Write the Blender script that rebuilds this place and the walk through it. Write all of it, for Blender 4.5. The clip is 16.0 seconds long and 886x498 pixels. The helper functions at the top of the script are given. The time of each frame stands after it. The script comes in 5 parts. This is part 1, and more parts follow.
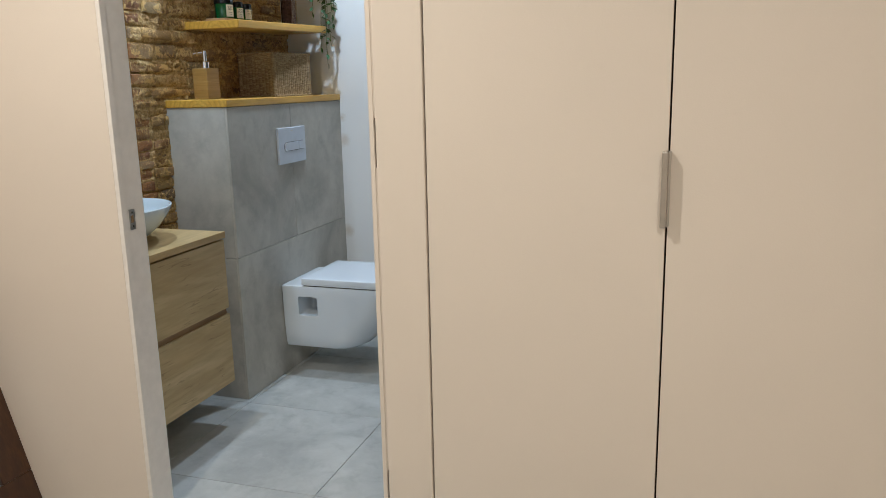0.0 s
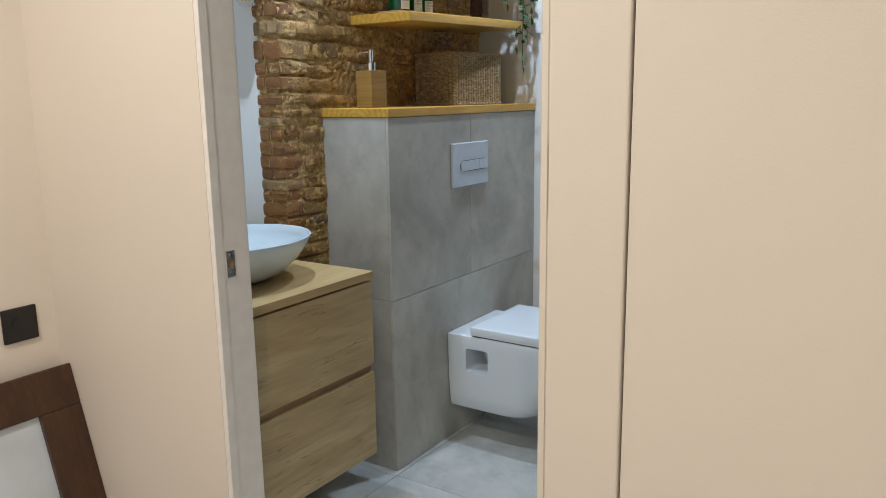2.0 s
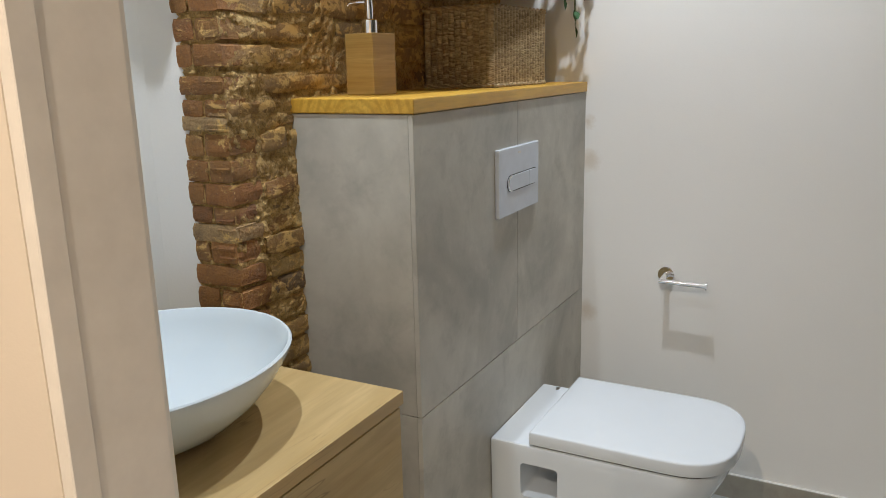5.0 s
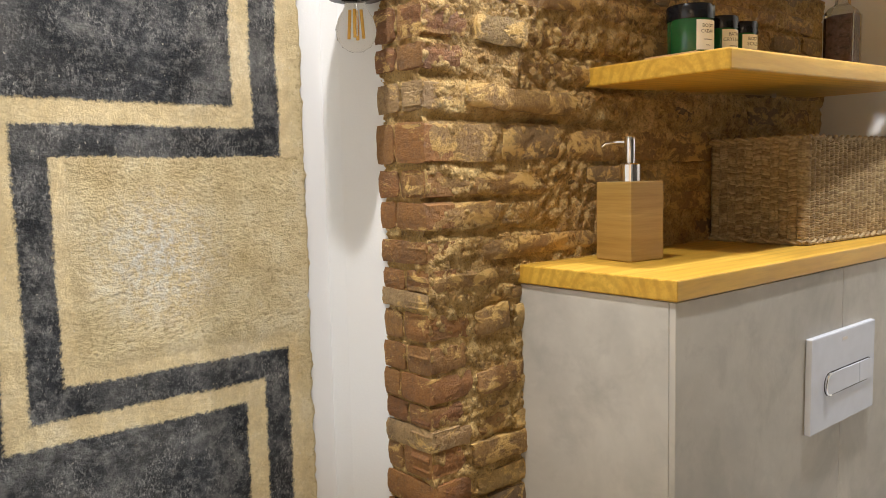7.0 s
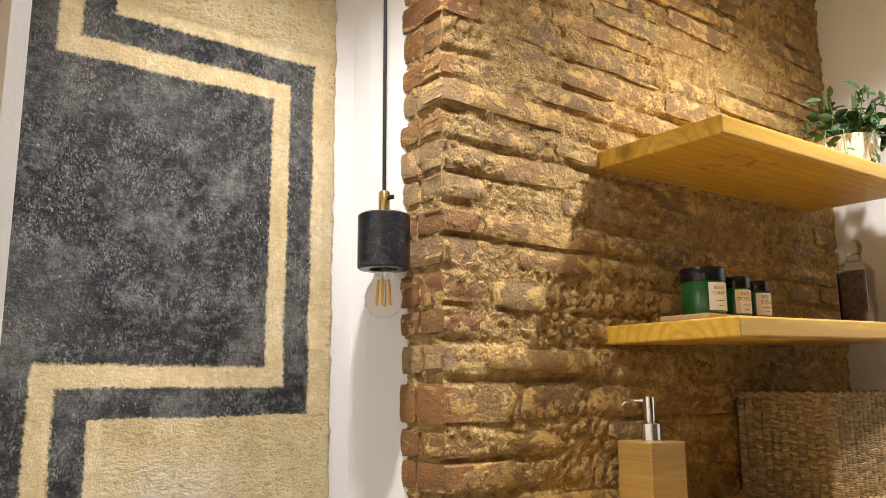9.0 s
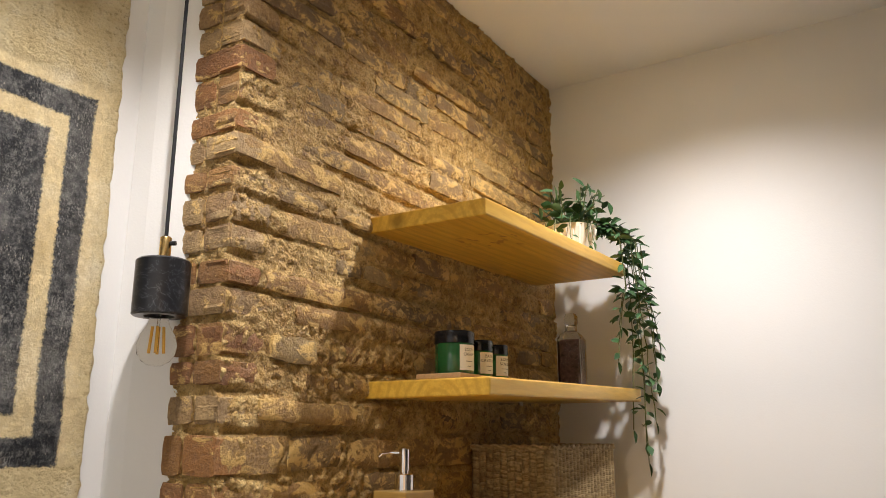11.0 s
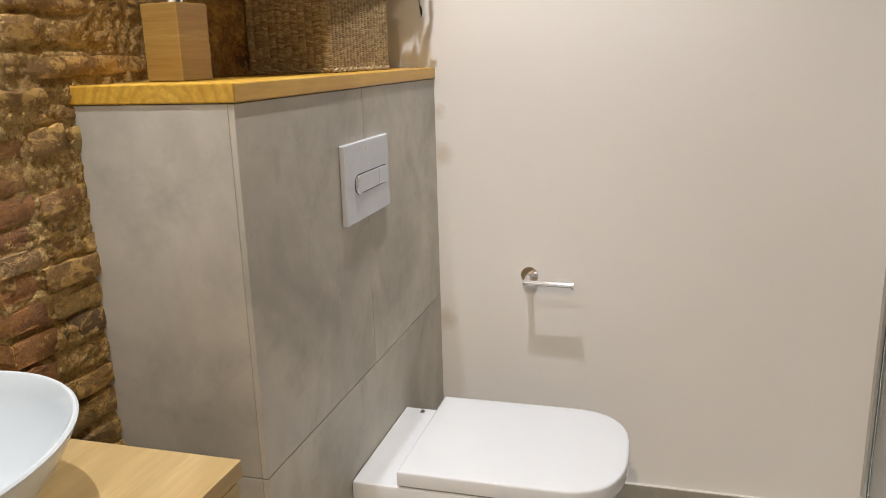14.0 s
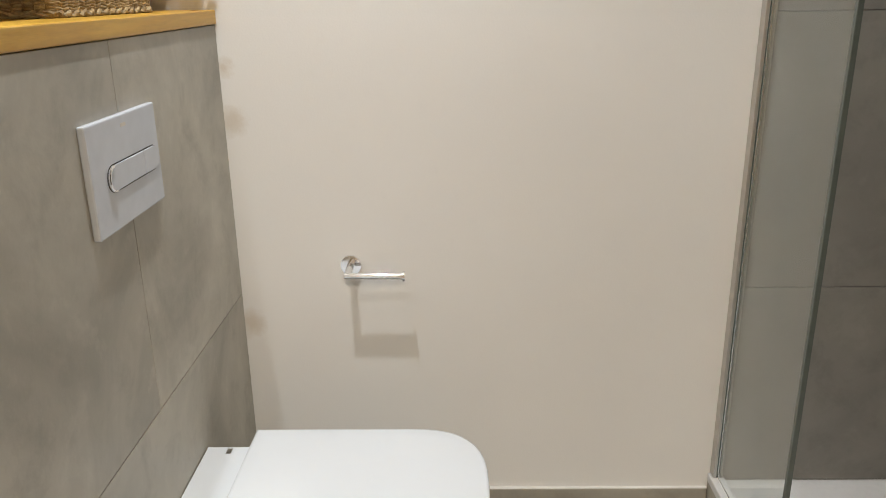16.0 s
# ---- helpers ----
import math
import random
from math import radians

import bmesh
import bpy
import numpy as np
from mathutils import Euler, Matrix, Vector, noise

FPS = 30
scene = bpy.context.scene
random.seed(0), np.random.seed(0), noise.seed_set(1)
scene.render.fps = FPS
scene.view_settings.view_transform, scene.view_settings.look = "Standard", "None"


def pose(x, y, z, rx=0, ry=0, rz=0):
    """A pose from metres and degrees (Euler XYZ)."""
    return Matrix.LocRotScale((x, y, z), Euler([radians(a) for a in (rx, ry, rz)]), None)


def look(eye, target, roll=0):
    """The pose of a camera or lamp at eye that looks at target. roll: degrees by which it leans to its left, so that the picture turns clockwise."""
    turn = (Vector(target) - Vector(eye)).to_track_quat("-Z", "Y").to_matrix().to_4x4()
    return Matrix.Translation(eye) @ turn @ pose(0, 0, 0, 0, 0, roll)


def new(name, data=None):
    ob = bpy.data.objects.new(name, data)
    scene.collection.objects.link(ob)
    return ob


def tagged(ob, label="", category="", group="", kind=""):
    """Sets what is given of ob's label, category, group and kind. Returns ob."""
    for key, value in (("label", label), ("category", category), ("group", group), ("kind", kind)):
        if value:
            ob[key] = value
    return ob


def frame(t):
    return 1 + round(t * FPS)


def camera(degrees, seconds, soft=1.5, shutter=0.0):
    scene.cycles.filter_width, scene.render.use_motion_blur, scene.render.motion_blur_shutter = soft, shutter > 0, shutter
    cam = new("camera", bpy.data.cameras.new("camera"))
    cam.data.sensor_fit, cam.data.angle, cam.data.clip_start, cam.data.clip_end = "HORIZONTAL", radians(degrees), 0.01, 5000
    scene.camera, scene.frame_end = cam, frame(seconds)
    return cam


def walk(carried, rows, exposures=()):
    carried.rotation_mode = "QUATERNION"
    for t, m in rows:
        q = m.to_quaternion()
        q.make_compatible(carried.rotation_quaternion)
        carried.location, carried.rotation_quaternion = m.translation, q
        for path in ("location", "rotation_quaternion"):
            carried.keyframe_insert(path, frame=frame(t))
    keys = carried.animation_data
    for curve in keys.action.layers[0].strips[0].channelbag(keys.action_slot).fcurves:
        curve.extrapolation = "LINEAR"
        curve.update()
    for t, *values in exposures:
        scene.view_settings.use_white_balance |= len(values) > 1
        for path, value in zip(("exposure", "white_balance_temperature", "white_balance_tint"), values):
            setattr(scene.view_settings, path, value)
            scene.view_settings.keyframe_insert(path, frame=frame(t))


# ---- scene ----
cam = camera(59.6, 16.0, soft=0.9)
PATH = [
    (0, (0.386, -0.441, 1.27), (-0.214, 1.42, 0.849), -1.2),
    (0.5, (0.366, -0.291, 1.278), (-0.304, 1.56, 0.923), -1.6),
    (1, (0.354, -0.13, 1.28), (-0.458, 1.666, 0.945), -1.4),
    (1.5, (0.275, 0.062, 1.273), (-0.687, 1.779, 0.915), -1.2),
    (2, (0.176, 0.222, 1.259), (-0.907, 1.858, 0.87), -0.8),
    (2.5, (0.091, 0.415, 1.257), (-1.075, 1.983, 0.832), -0.8),
    (3, (-0.051, 0.528, 1.247), (-1.233, 2.074, 0.782), -0.6),
    (3.2, (-0.138, 0.565, 1.239), (-1.31, 2.114, 0.764), -0.6),
    (5.3, (-0.662, 1.029, 1.294), (-1.563, 2.76, 0.853), -1.3),
    (5.5, (-0.701, 1.083, 1.304), (-1.613, 2.817, 0.898), -1.4),
    (6, (-0.75, 1.199, 1.322), (-1.807, 2.862, 0.981), -1.3),
    (6.5, (-0.758, 1.298, 1.342), (-2.076, 2.778, 1.077), -1.2),
    (7, (-0.763, 1.323, 1.36), (-2.285, 2.606, 1.172), -1.3),
    (7.5, (-0.765, 1.32, 1.377), (-2.42, 2.437, 1.273), -1.3),
    (8, (-0.742, 1.318, 1.397), (-2.436, 2.382, 1.43), -1.1),
    (8.5, (-0.721, 1.313, 1.422), (-2.374, 2.422, 1.611), -0.7),
    (9, (-0.707, 1.314, 1.431), (-2.27, 2.511, 1.781), -0.4),
    (9.2, (-0.69, 1.327, 1.435), (-2.23, 2.539, 1.837), -0.2),
    (11.3, (-0.725, 1.19, 1.431), (-1.665, 2.901, 1.867), -0.3),
    (11.5, (-0.725, 1.182, 1.42), (-1.619, 2.928, 1.809), -0.7),
    (12, (-0.722, 1.169, 1.384), (-1.525, 2.985, 1.624), -1.4),
    (12.5, (-0.714, 1.159, 1.357), (-1.449, 3.019, 1.409), -1.7),
    (13, (-0.715, 1.161, 1.323), (-1.387, 3.039, 1.18), -1.7),
    (13.5, (-0.725, 1.176, 1.291), (-1.332, 3.052, 0.956), -1.7),
    (14, (-0.727, 1.18, 1.25), (-1.263, 3.046, 0.766), -1.7),
    (14.5, (-0.735, 1.195, 1.226), (-1.188, 3.05, 0.629), -1.7),
    (15, (-0.76, 1.253, 1.213), (-1.108, 3.11, 0.557), -1.5),
    (15.5, (-0.801, 1.389, 1.22), (-1.004, 3.266, 0.56), -1.3),
    (16, (-0.823, 1.538, 1.252), (-0.856, 3.435, 0.62), -0.8),
]
EXPOSURES = [(0, -0.18, 4950, 0), (3.2, -0.08, 4950, 0), (5.4, 0.04, 5900, 4), (7, 0.42, 6250, 8), (8, 0.36, 6500, 10), (9.2, 0.34, 6500, 10), (11.5, -0.02, 6500, 10), (12.5, 0.04, 6500, 10), (14, 0.24, 6400, 9), (16, 0.22, 6300, 5)]
walk(cam, [(t, look(eye, target, roll)) for t, eye, target, roll in PATH], EXPOSURES)

# ---- world and lights ----
world = bpy.data.worlds.new("world")
scene.world = world
world.use_nodes = True
world.node_tree.nodes["Background"].inputs["Color"].default_value = (0.9, 0.8, 0.7, 1)
world.node_tree.nodes["Background"].inputs["Strength"].default_value = 0.02

CEIL = 2.44
BATH_LIGHTS = [(-1.12, 2.63, 62.0, 142, 1.0), (-1.39, 1.755, 58.0, 98, 1.0)]
HALL_LIGHTS = [(-0.85, 0.22, 92.0), (0.8, -0.8, 86.0)]
BATH_COLOUR, HALL_COLOUR = (1.0, 0.955, 0.955), (1.0, 0.745, 0.53)


def downlight_lamp(x, y, watts, colour, wide, blend):
    data = bpy.data.lights.new("downlight_lamp", "SPOT")
    data.energy, data.color, data.spot_size, data.spot_blend, data.shadow_soft_size = watts, colour, radians(wide), blend, 0.018
    ob = new("downlight_lamp", data)
    ob.matrix_world = pose(x, y, CEIL - 0.012)
    return ob


# ---- materials ----
def material(name):
    m = bpy.data.materials.new(name)
    m.use_nodes = True
    nt = m.node_tree
    return m, nt, nt.nodes["Principled BSDF"]


def node(nt, kind, ins=None, **props):
    n = nt.nodes.new(kind)
    for k, v in props.items():
        if k == "operation":
            n.operation = v
        elif k == "data_type":
            n.data_type = v
        elif k == "blend_type":
            n.blend_type = v
        elif k == "vector_type":
            n.vector_type = v
        elif k == "wave_type":
            n.wave_type = v
        elif k == "bands_direction":
            n.bands_direction = v
        elif k == "feature":
            n.feature = v
    for k, v in (ins or {}).items():
        if isinstance(v, bpy.types.NodeSocket):
            nt.links.new(v, n.inputs[k])
        else:
            n.inputs[k].default_value = v
    return n


def position(nt, scale=(1, 1, 1), turn=(0, 0, 0)):
    g = nt.nodes.new("ShaderNodeNewGeometry")
    m = node(nt, "ShaderNodeMapping", {"Vector": g.outputs["Position"], "Scale": scale, "Rotation": turn})
    return m.outputs["Vector"]


def noise_tex(nt, vec, scale, detail=4.0, rough=0.55, distortion=0.0):
    n = node(nt, "ShaderNodeTexNoise", {"Vector": vec, "Scale": scale, "Detail": detail, "Roughness": rough, "Distortion": distortion})
    return n.outputs["Fac"]


def ramp(nt, fac, stops):
    r = nt.nodes.new("ShaderNodeValToRGB")
    nt.links.new(fac, r.inputs["Fac"])
    el = r.color_ramp.elements
    while len(el) < len(stops):
        el.new(0.5)
    for e, (p, c) in zip(el, stops):
        e.position = p
        e.color = (c, c, c, 1) if isinstance(c, (int, float)) else (*c, 1)
    return r.outputs["Color"]


def mix(nt, fac, a, b, how="MIX"):
    n = nt.nodes.new("ShaderNodeMix")
    n.data_type, n.blend_type = "RGBA", how
    for i, v in ((0, fac), (6, a), (7, b)):
        if isinstance(v, bpy.types.NodeSocket):
            nt.links.new(v, n.inputs[i])
        elif i == 0:
            n.inputs[0].default_value = v
        else:
            n.inputs[i].default_value = (*v, 1) if len(v) == 3 else v
    return n.outputs[2]


def calc(nt, op, a, b=0.0):
    n = nt.nodes.new("ShaderNodeMath")
    n.operation = op
    for i, v in ((0, a), (1, b)):
        if isinstance(v, bpy.types.NodeSocket):
            nt.links.new(v, n.inputs[i])
        else:
            n.inputs[i].default_value = v
    return n.outputs[0]


def bump(nt, bsdf, height, strength=0.3, distance=0.01):
    b = node(nt, "ShaderNodeBump", {"Height": height, "Strength": strength, "Distance": distance})
    nt.links.new(b.outputs["Normal"], bsdf.inputs["Normal"])


def put(nt, bsdf, **ins):
    names = {"colour": "Base Color", "rough": "Roughness", "metal": "Metallic", "coat": "Coat Weight", "spec": "Specular IOR Level"}
    for k, v in ins.items():
        s = bsdf.inputs[names[k]]
        if isinstance(v, bpy.types.NodeSocket):
            nt.links.new(v, s)
        else:
            s.default_value = (*v, 1) if k == "colour" else v


def plain(name, colour, rough=0.5, metal=0.0, coat=0.0, vary=0.06, scale=30.0, relief=0.05):
    m, nt, b = material(name)
    p = position(nt)
    f = noise_tex(nt, p, scale, 5)
    dark = tuple(c * (1 - vary * 2) for c in colour)
    light = tuple(min(1, c * (1 + vary)) for c in colour)
    put(nt, b, colour=ramp(nt, f, [(0.3, dark), (0.7, light)]), metal=metal, coat=coat,
        rough=calc(nt, "ADD", rough - 0.04, calc(nt, "MULTIPLY", f, 0.08)))
    if relief:
        bump(nt, b, noise_tex(nt, p, scale * 6, 3), relief, 0.002)
    return m


def paint(name, colour, rough=0.55):
    """Rolled wall paint: faint cloudiness and a fine orange-peel texture."""
    m, nt, b = material(name)
    p = position(nt)
    big = noise_tex(nt, p, 1.7, 3)
    small = noise_tex(nt, p, 22, 4)
    c = mix(nt, ramp(nt, big, [(0.3, 0.0), (0.75, 1.0)]), tuple(v * 0.955 for v in colour), colour)
    c = mix(nt, ramp(nt, small, [(0.62, 0.0), (0.8, 0.35)]), c, tuple(v * 0.93 for v in colour))
    put(nt, b, colour=c, rough=rough)
    bump(nt, b, calc(nt, "ADD", noise_tex(nt, p, 260, 2), calc(nt, "MULTIPLY", big, 3.0)), 0.12, 0.002)
    return m


def stained_paint(name, colour, spots):
    """Wall paint with faint brownish damp marks at the given places."""
    m = paint(name, colour)
    nt = m.node_tree
    b = nt.nodes["Principled BSDF"]
    g = nt.nodes.new("ShaderNodeNewGeometry")
    c = b.inputs["Base Color"].links[0].from_socket
    ragged = calc(nt, "MULTIPLY", noise_tex(nt, position(nt), 55, 4, 0.6), 0.03)
    for place, size in spots:
        away = node(nt, "ShaderNodeVectorMath", {0: g.outputs["Position"], 1: place}, operation="DISTANCE")
        mark = ramp(nt, calc(nt, "DIVIDE", calc(nt, "ADD", away.outputs["Value"], ragged), size), [(0.45, 0.4), (1.0, 0.0)])
        c = mix(nt, mark, c, (0.47, 0.36, 0.21))
    put(nt, b, colour=c)
    return m


def wood(name, light, dark, axis, grain=26.0, rough=0.4, coat=0.0, knots=0.0, contrast=1.0, figure=0.0):
    """Sawn wood with its grain along axis (0, 1 or 2)."""
    m, nt, b = material(name)
    sc = [1.0, 1.0, 1.0]
    if axis == 3:
        sc[0] = sc[1] = 0.05
    else:
        sc[axis] = 0.09
    p = position(nt, tuple(sc))
    f = noise_tex(nt, p, grain, 6, 0.6, 1.3)
    fine = noise_tex(nt, p, grain * 7, 4, 0.6)
    wide = noise_tex(nt, position(nt, tuple(0.5 * s if s < 1 else 1 for s in sc)), grain * 0.35, 3)
    c = mix(nt, ramp(nt, f, [(0.5 - 0.22 / contrast, 0.0), (0.5 + 0.2 / contrast, 1.0)]), dark, light)
    c = mix(nt, ramp(nt, fine, [(0.35, 0.4), (0.6, 0.0)]), c, tuple(v * 0.62 for v in dark))
    c = mix(nt, ramp(nt, wide, [(0.35, 0.35), (0.65, 0.0)]), c, dark)
    if figure:
        # Broad wavy figure and a few dark hairline checks, as printed on oak laminate.
        flow = node(nt, "ShaderNodeTexWave", {"Vector": position(nt, (1.0, 0.22, 1.0), (0.0, 0.0, 0.06)), "Scale": 7.0, "Distortion": 9.0, "Detail": 3.0, "Detail Scale": 1.1}, wave_type="BANDS", bands_direction="DIAGONAL")
        c = mix(nt, ramp(nt, flow.outputs["Fac"], [(0.3, figure), (0.75, 0.0)]), c, tuple(v * 0.78 for v in dark))
        check = noise_tex(nt, position(nt, (1.0, 0.06, 1.0), (0.05, 0.0, 0.09)), 34, 3, 0.5, 0.8)
        line = calc(nt, "ABSOLUTE", calc(nt, "SUBTRACT", check, 0.5))
        some = ramp(nt, noise_tex(nt, position(nt), 7, 2), [(0.5, 0.0), (0.62, 0.8)])
        c = mix(nt, calc(nt, "MULTIPLY", ramp(nt, line, [(0.0, 1.0), (0.012, 0.0)]), some), c, tuple(v * 0.45 for v in dark))
    if knots:
        g = nt.nodes.new("ShaderNodeNewGeometry")
        xyz = node(nt, "ShaderNodeSeparateXYZ", {0: g.outputs["Position"]})
        up = calc(nt, "FLOORED_MODULO", calc(nt, "SUBTRACT", xyz.outputs[2], 1.17), 0.306)
        at = node(nt, "ShaderNodeCombineXYZ", {0: calc(nt, "ADD", xyz.outputs[0], 1.44), 1: calc(nt, "MULTIPLY", xyz.outputs[1], 0.07), 2: calc(nt, "SUBTRACT", up, 0.005)})
        wave = nt.nodes.new("ShaderNodeTexWave")
        wave.wave_type, wave.rings_direction = "RINGS", "Y"
        nt.links.new(at.outputs[0], wave.inputs["Vector"])
        for key, val in (("Scale", 16.0), ("Distortion", 2.6), ("Detail", 2.0), ("Detail Scale", 1.2)):
            wave.inputs[key].default_value = val
        c = mix(nt, ramp(nt, wave.outputs["Fac"], [(0.52, 0.0), (0.94, 0.42)]), c, tuple(v * 0.7 for v in dark))
        k = [1.0, 1.0, 1.0]
        k[axis] = 0.45
        v = node(nt, "ShaderNodeTexVoronoi", {"Vector": position(nt, tuple(k)), "Scale": knots})
        c = mix(nt, ramp(nt, v.outputs["Distance"], [(0.05, 0.85), (0.13, 0.0)]), c, tuple(q * 0.38 for q in dark))
        # A cluster of small red knots under the upper shelf.
        away = node(nt, "ShaderNodeVectorMath", {0: g.outputs["Position"], 1: (-1.425, 2.515, 1.803)}, operation="DISTANCE")
        spots = ramp(nt, noise_tex(nt, position(nt, (1.0, 0.45, 1.0)), 62, 2, 0.5), [(0.55, 0.0), (0.62, 0.8)])
        c = mix(nt, calc(nt, "MULTIPLY", spots, ramp(nt, away.outputs["Value"], [(0.055, 1.0), (0.085, 0.0)])), c, (0.25, 0.07, 0.015))
    put(nt, b, colour=c, rough=rough, coat=coat)
    bump(nt, b, fine, 0.12, 0.002)
    return m


def concrete_tile(name, base, vary):
    m, nt, b = material(name)
    info = nt.nodes.new("ShaderNodeObjectInfo")
    shift = node(nt, "ShaderNodeCombineXYZ", {0: calc(nt, "MULTIPLY", info.outputs["Random"], 7.0), 1: calc(nt, "MULTIPLY", info.outputs["Random"], 3.0)})
    add = nt.nodes.new("ShaderNodeVectorMath")
    nt.links.new(position(nt), add.inputs[0])
    nt.links.new(shift.outputs[0], add.inputs[1])
    p = add.outputs[0]
    big = noise_tex(nt, p, 2.6, 5, 0.6, 0.6)
    mid = noise_tex(nt, p, 11, 6, 0.65, 0.3)
    fine = noise_tex(nt, p, 120, 3)
    c = mix(nt, ramp(nt, big, [(0.34, 0.0), (0.66, 1.0)]), tuple(v * (1 - vary) for v in base), tuple(v * (1 + vary) for v in base))
    c = mix(nt, ramp(nt, mid, [(0.5, 0.0), (0.72, 0.5)]), c, tuple(v * 0.62 for v in base))
    c = mix(nt, ramp(nt, mid, [(0.25, 0.35), (0.42, 0.0)]), c, tuple(min(1, v * 1.35) for v in base))
    put(nt, b, colour=c, rough=calc(nt, "ADD", 0.4, calc(nt, "MULTIPLY", mid, 0.25)))
    bump(nt, b, calc(nt, "ADD", fine, calc(nt, "MULTIPLY", mid, 2.0)), 0.1, 0.002)
    return m


def brick_material(name, tints, cover):
    """Old handmade brick, each one its own tint, smeared with sandy mortar."""
    m, nt, b = material(name)
    info = nt.nodes.new("ShaderNodeObjectInfo")
    p = position(nt)
    n = len(tints)
    tint = ramp(nt, info.outputs["Random"], [(i / n, c) for i, c in enumerate(tints)])
    f = noise_tex(nt, p, 38, 6, 0.65)
    g = noise_tex(nt, p, 190, 4, 0.7)
    c = mix(nt, ramp(nt, f, [(0.32, 0.5), (0.55, 0.0)]), tint, (0.11, 0.06, 0.026))
    c = mix(nt, ramp(nt, g, [(0.35, 0.45), (0.52, 0.0)]), c, (0.12, 0.06, 0.022))
    c = mix(nt, ramp(nt, g, [(0.58, 0.0), (0.75, 0.4)]), c, (0.62, 0.42, 0.19))
    smear = noise_tex(nt, position(nt, (1, 1, 1.7)), 19, 8, 0.74, 0.4)
    c = mix(nt, ramp(nt, smear, [(cover, 0.0), (cover + 0.06, 0.85)]), c, (0.70, 0.46, 0.15))
    put(nt, b, colour=c, rough=calc(nt, "ADD", 0.42, calc(nt, "MULTIPLY", f, 0.35)), spec=0.45)
    bump(nt, b, calc(nt, "ADD", calc(nt, "MULTIPLY", f, 1.2), calc(nt, "ADD", calc(nt, "MULTIPLY", g, 0.7), calc(nt, "MULTIPLY", smear, 1.2))), 0.9, 0.006)
    return m


def mortar_material(name):
    """Crumbly lime mortar full of coarse sand."""
    m, nt, b = material(name)
    p = position(nt)
    f = noise_tex(nt, p, 42, 8, 0.75)
    g = noise_tex(nt, p, 260, 5, 0.8)
    h = noise_tex(nt, p, 6, 5, 0.65)
    grain = node(nt, "ShaderNodeTexVoronoi", {"Vector": p, "Scale": 210.0})
    c = ramp(nt, f, [(0.33, (0.20, 0.10, 0.024)), (0.46, (0.54, 0.33, 0.092)), (0.62, (0.82, 0.585, 0.235))])
    c = mix(nt, ramp(nt, h, [(0.48, 0.0), (0.7, 0.5)]), c, (0.42, 0.225, 0.055))
    c = mix(nt, ramp(nt, g, [(0.34, 0.85), (0.47, 0.0)]), c, (0.10, 0.05, 0.014))
    c = mix(nt, ramp(nt, g, [(0.6, 0.0), (0.72, 0.5)]), c, (0.88, 0.70, 0.40))
    put(nt, b, colour=c, rough=0.55, spec=0.5)
    stones = calc(nt, "MULTIPLY", calc(nt, "SUBTRACT", 0.7, grain.outputs["Distance"]), 0.5)
    bump(nt, b, calc(nt, "ADD", calc(nt, "ADD", calc(nt, "MULTIPLY", f, 1.1), stones), calc(nt, "MULTIPLY", g, 0.9)), 1.0, 0.008)
    return m


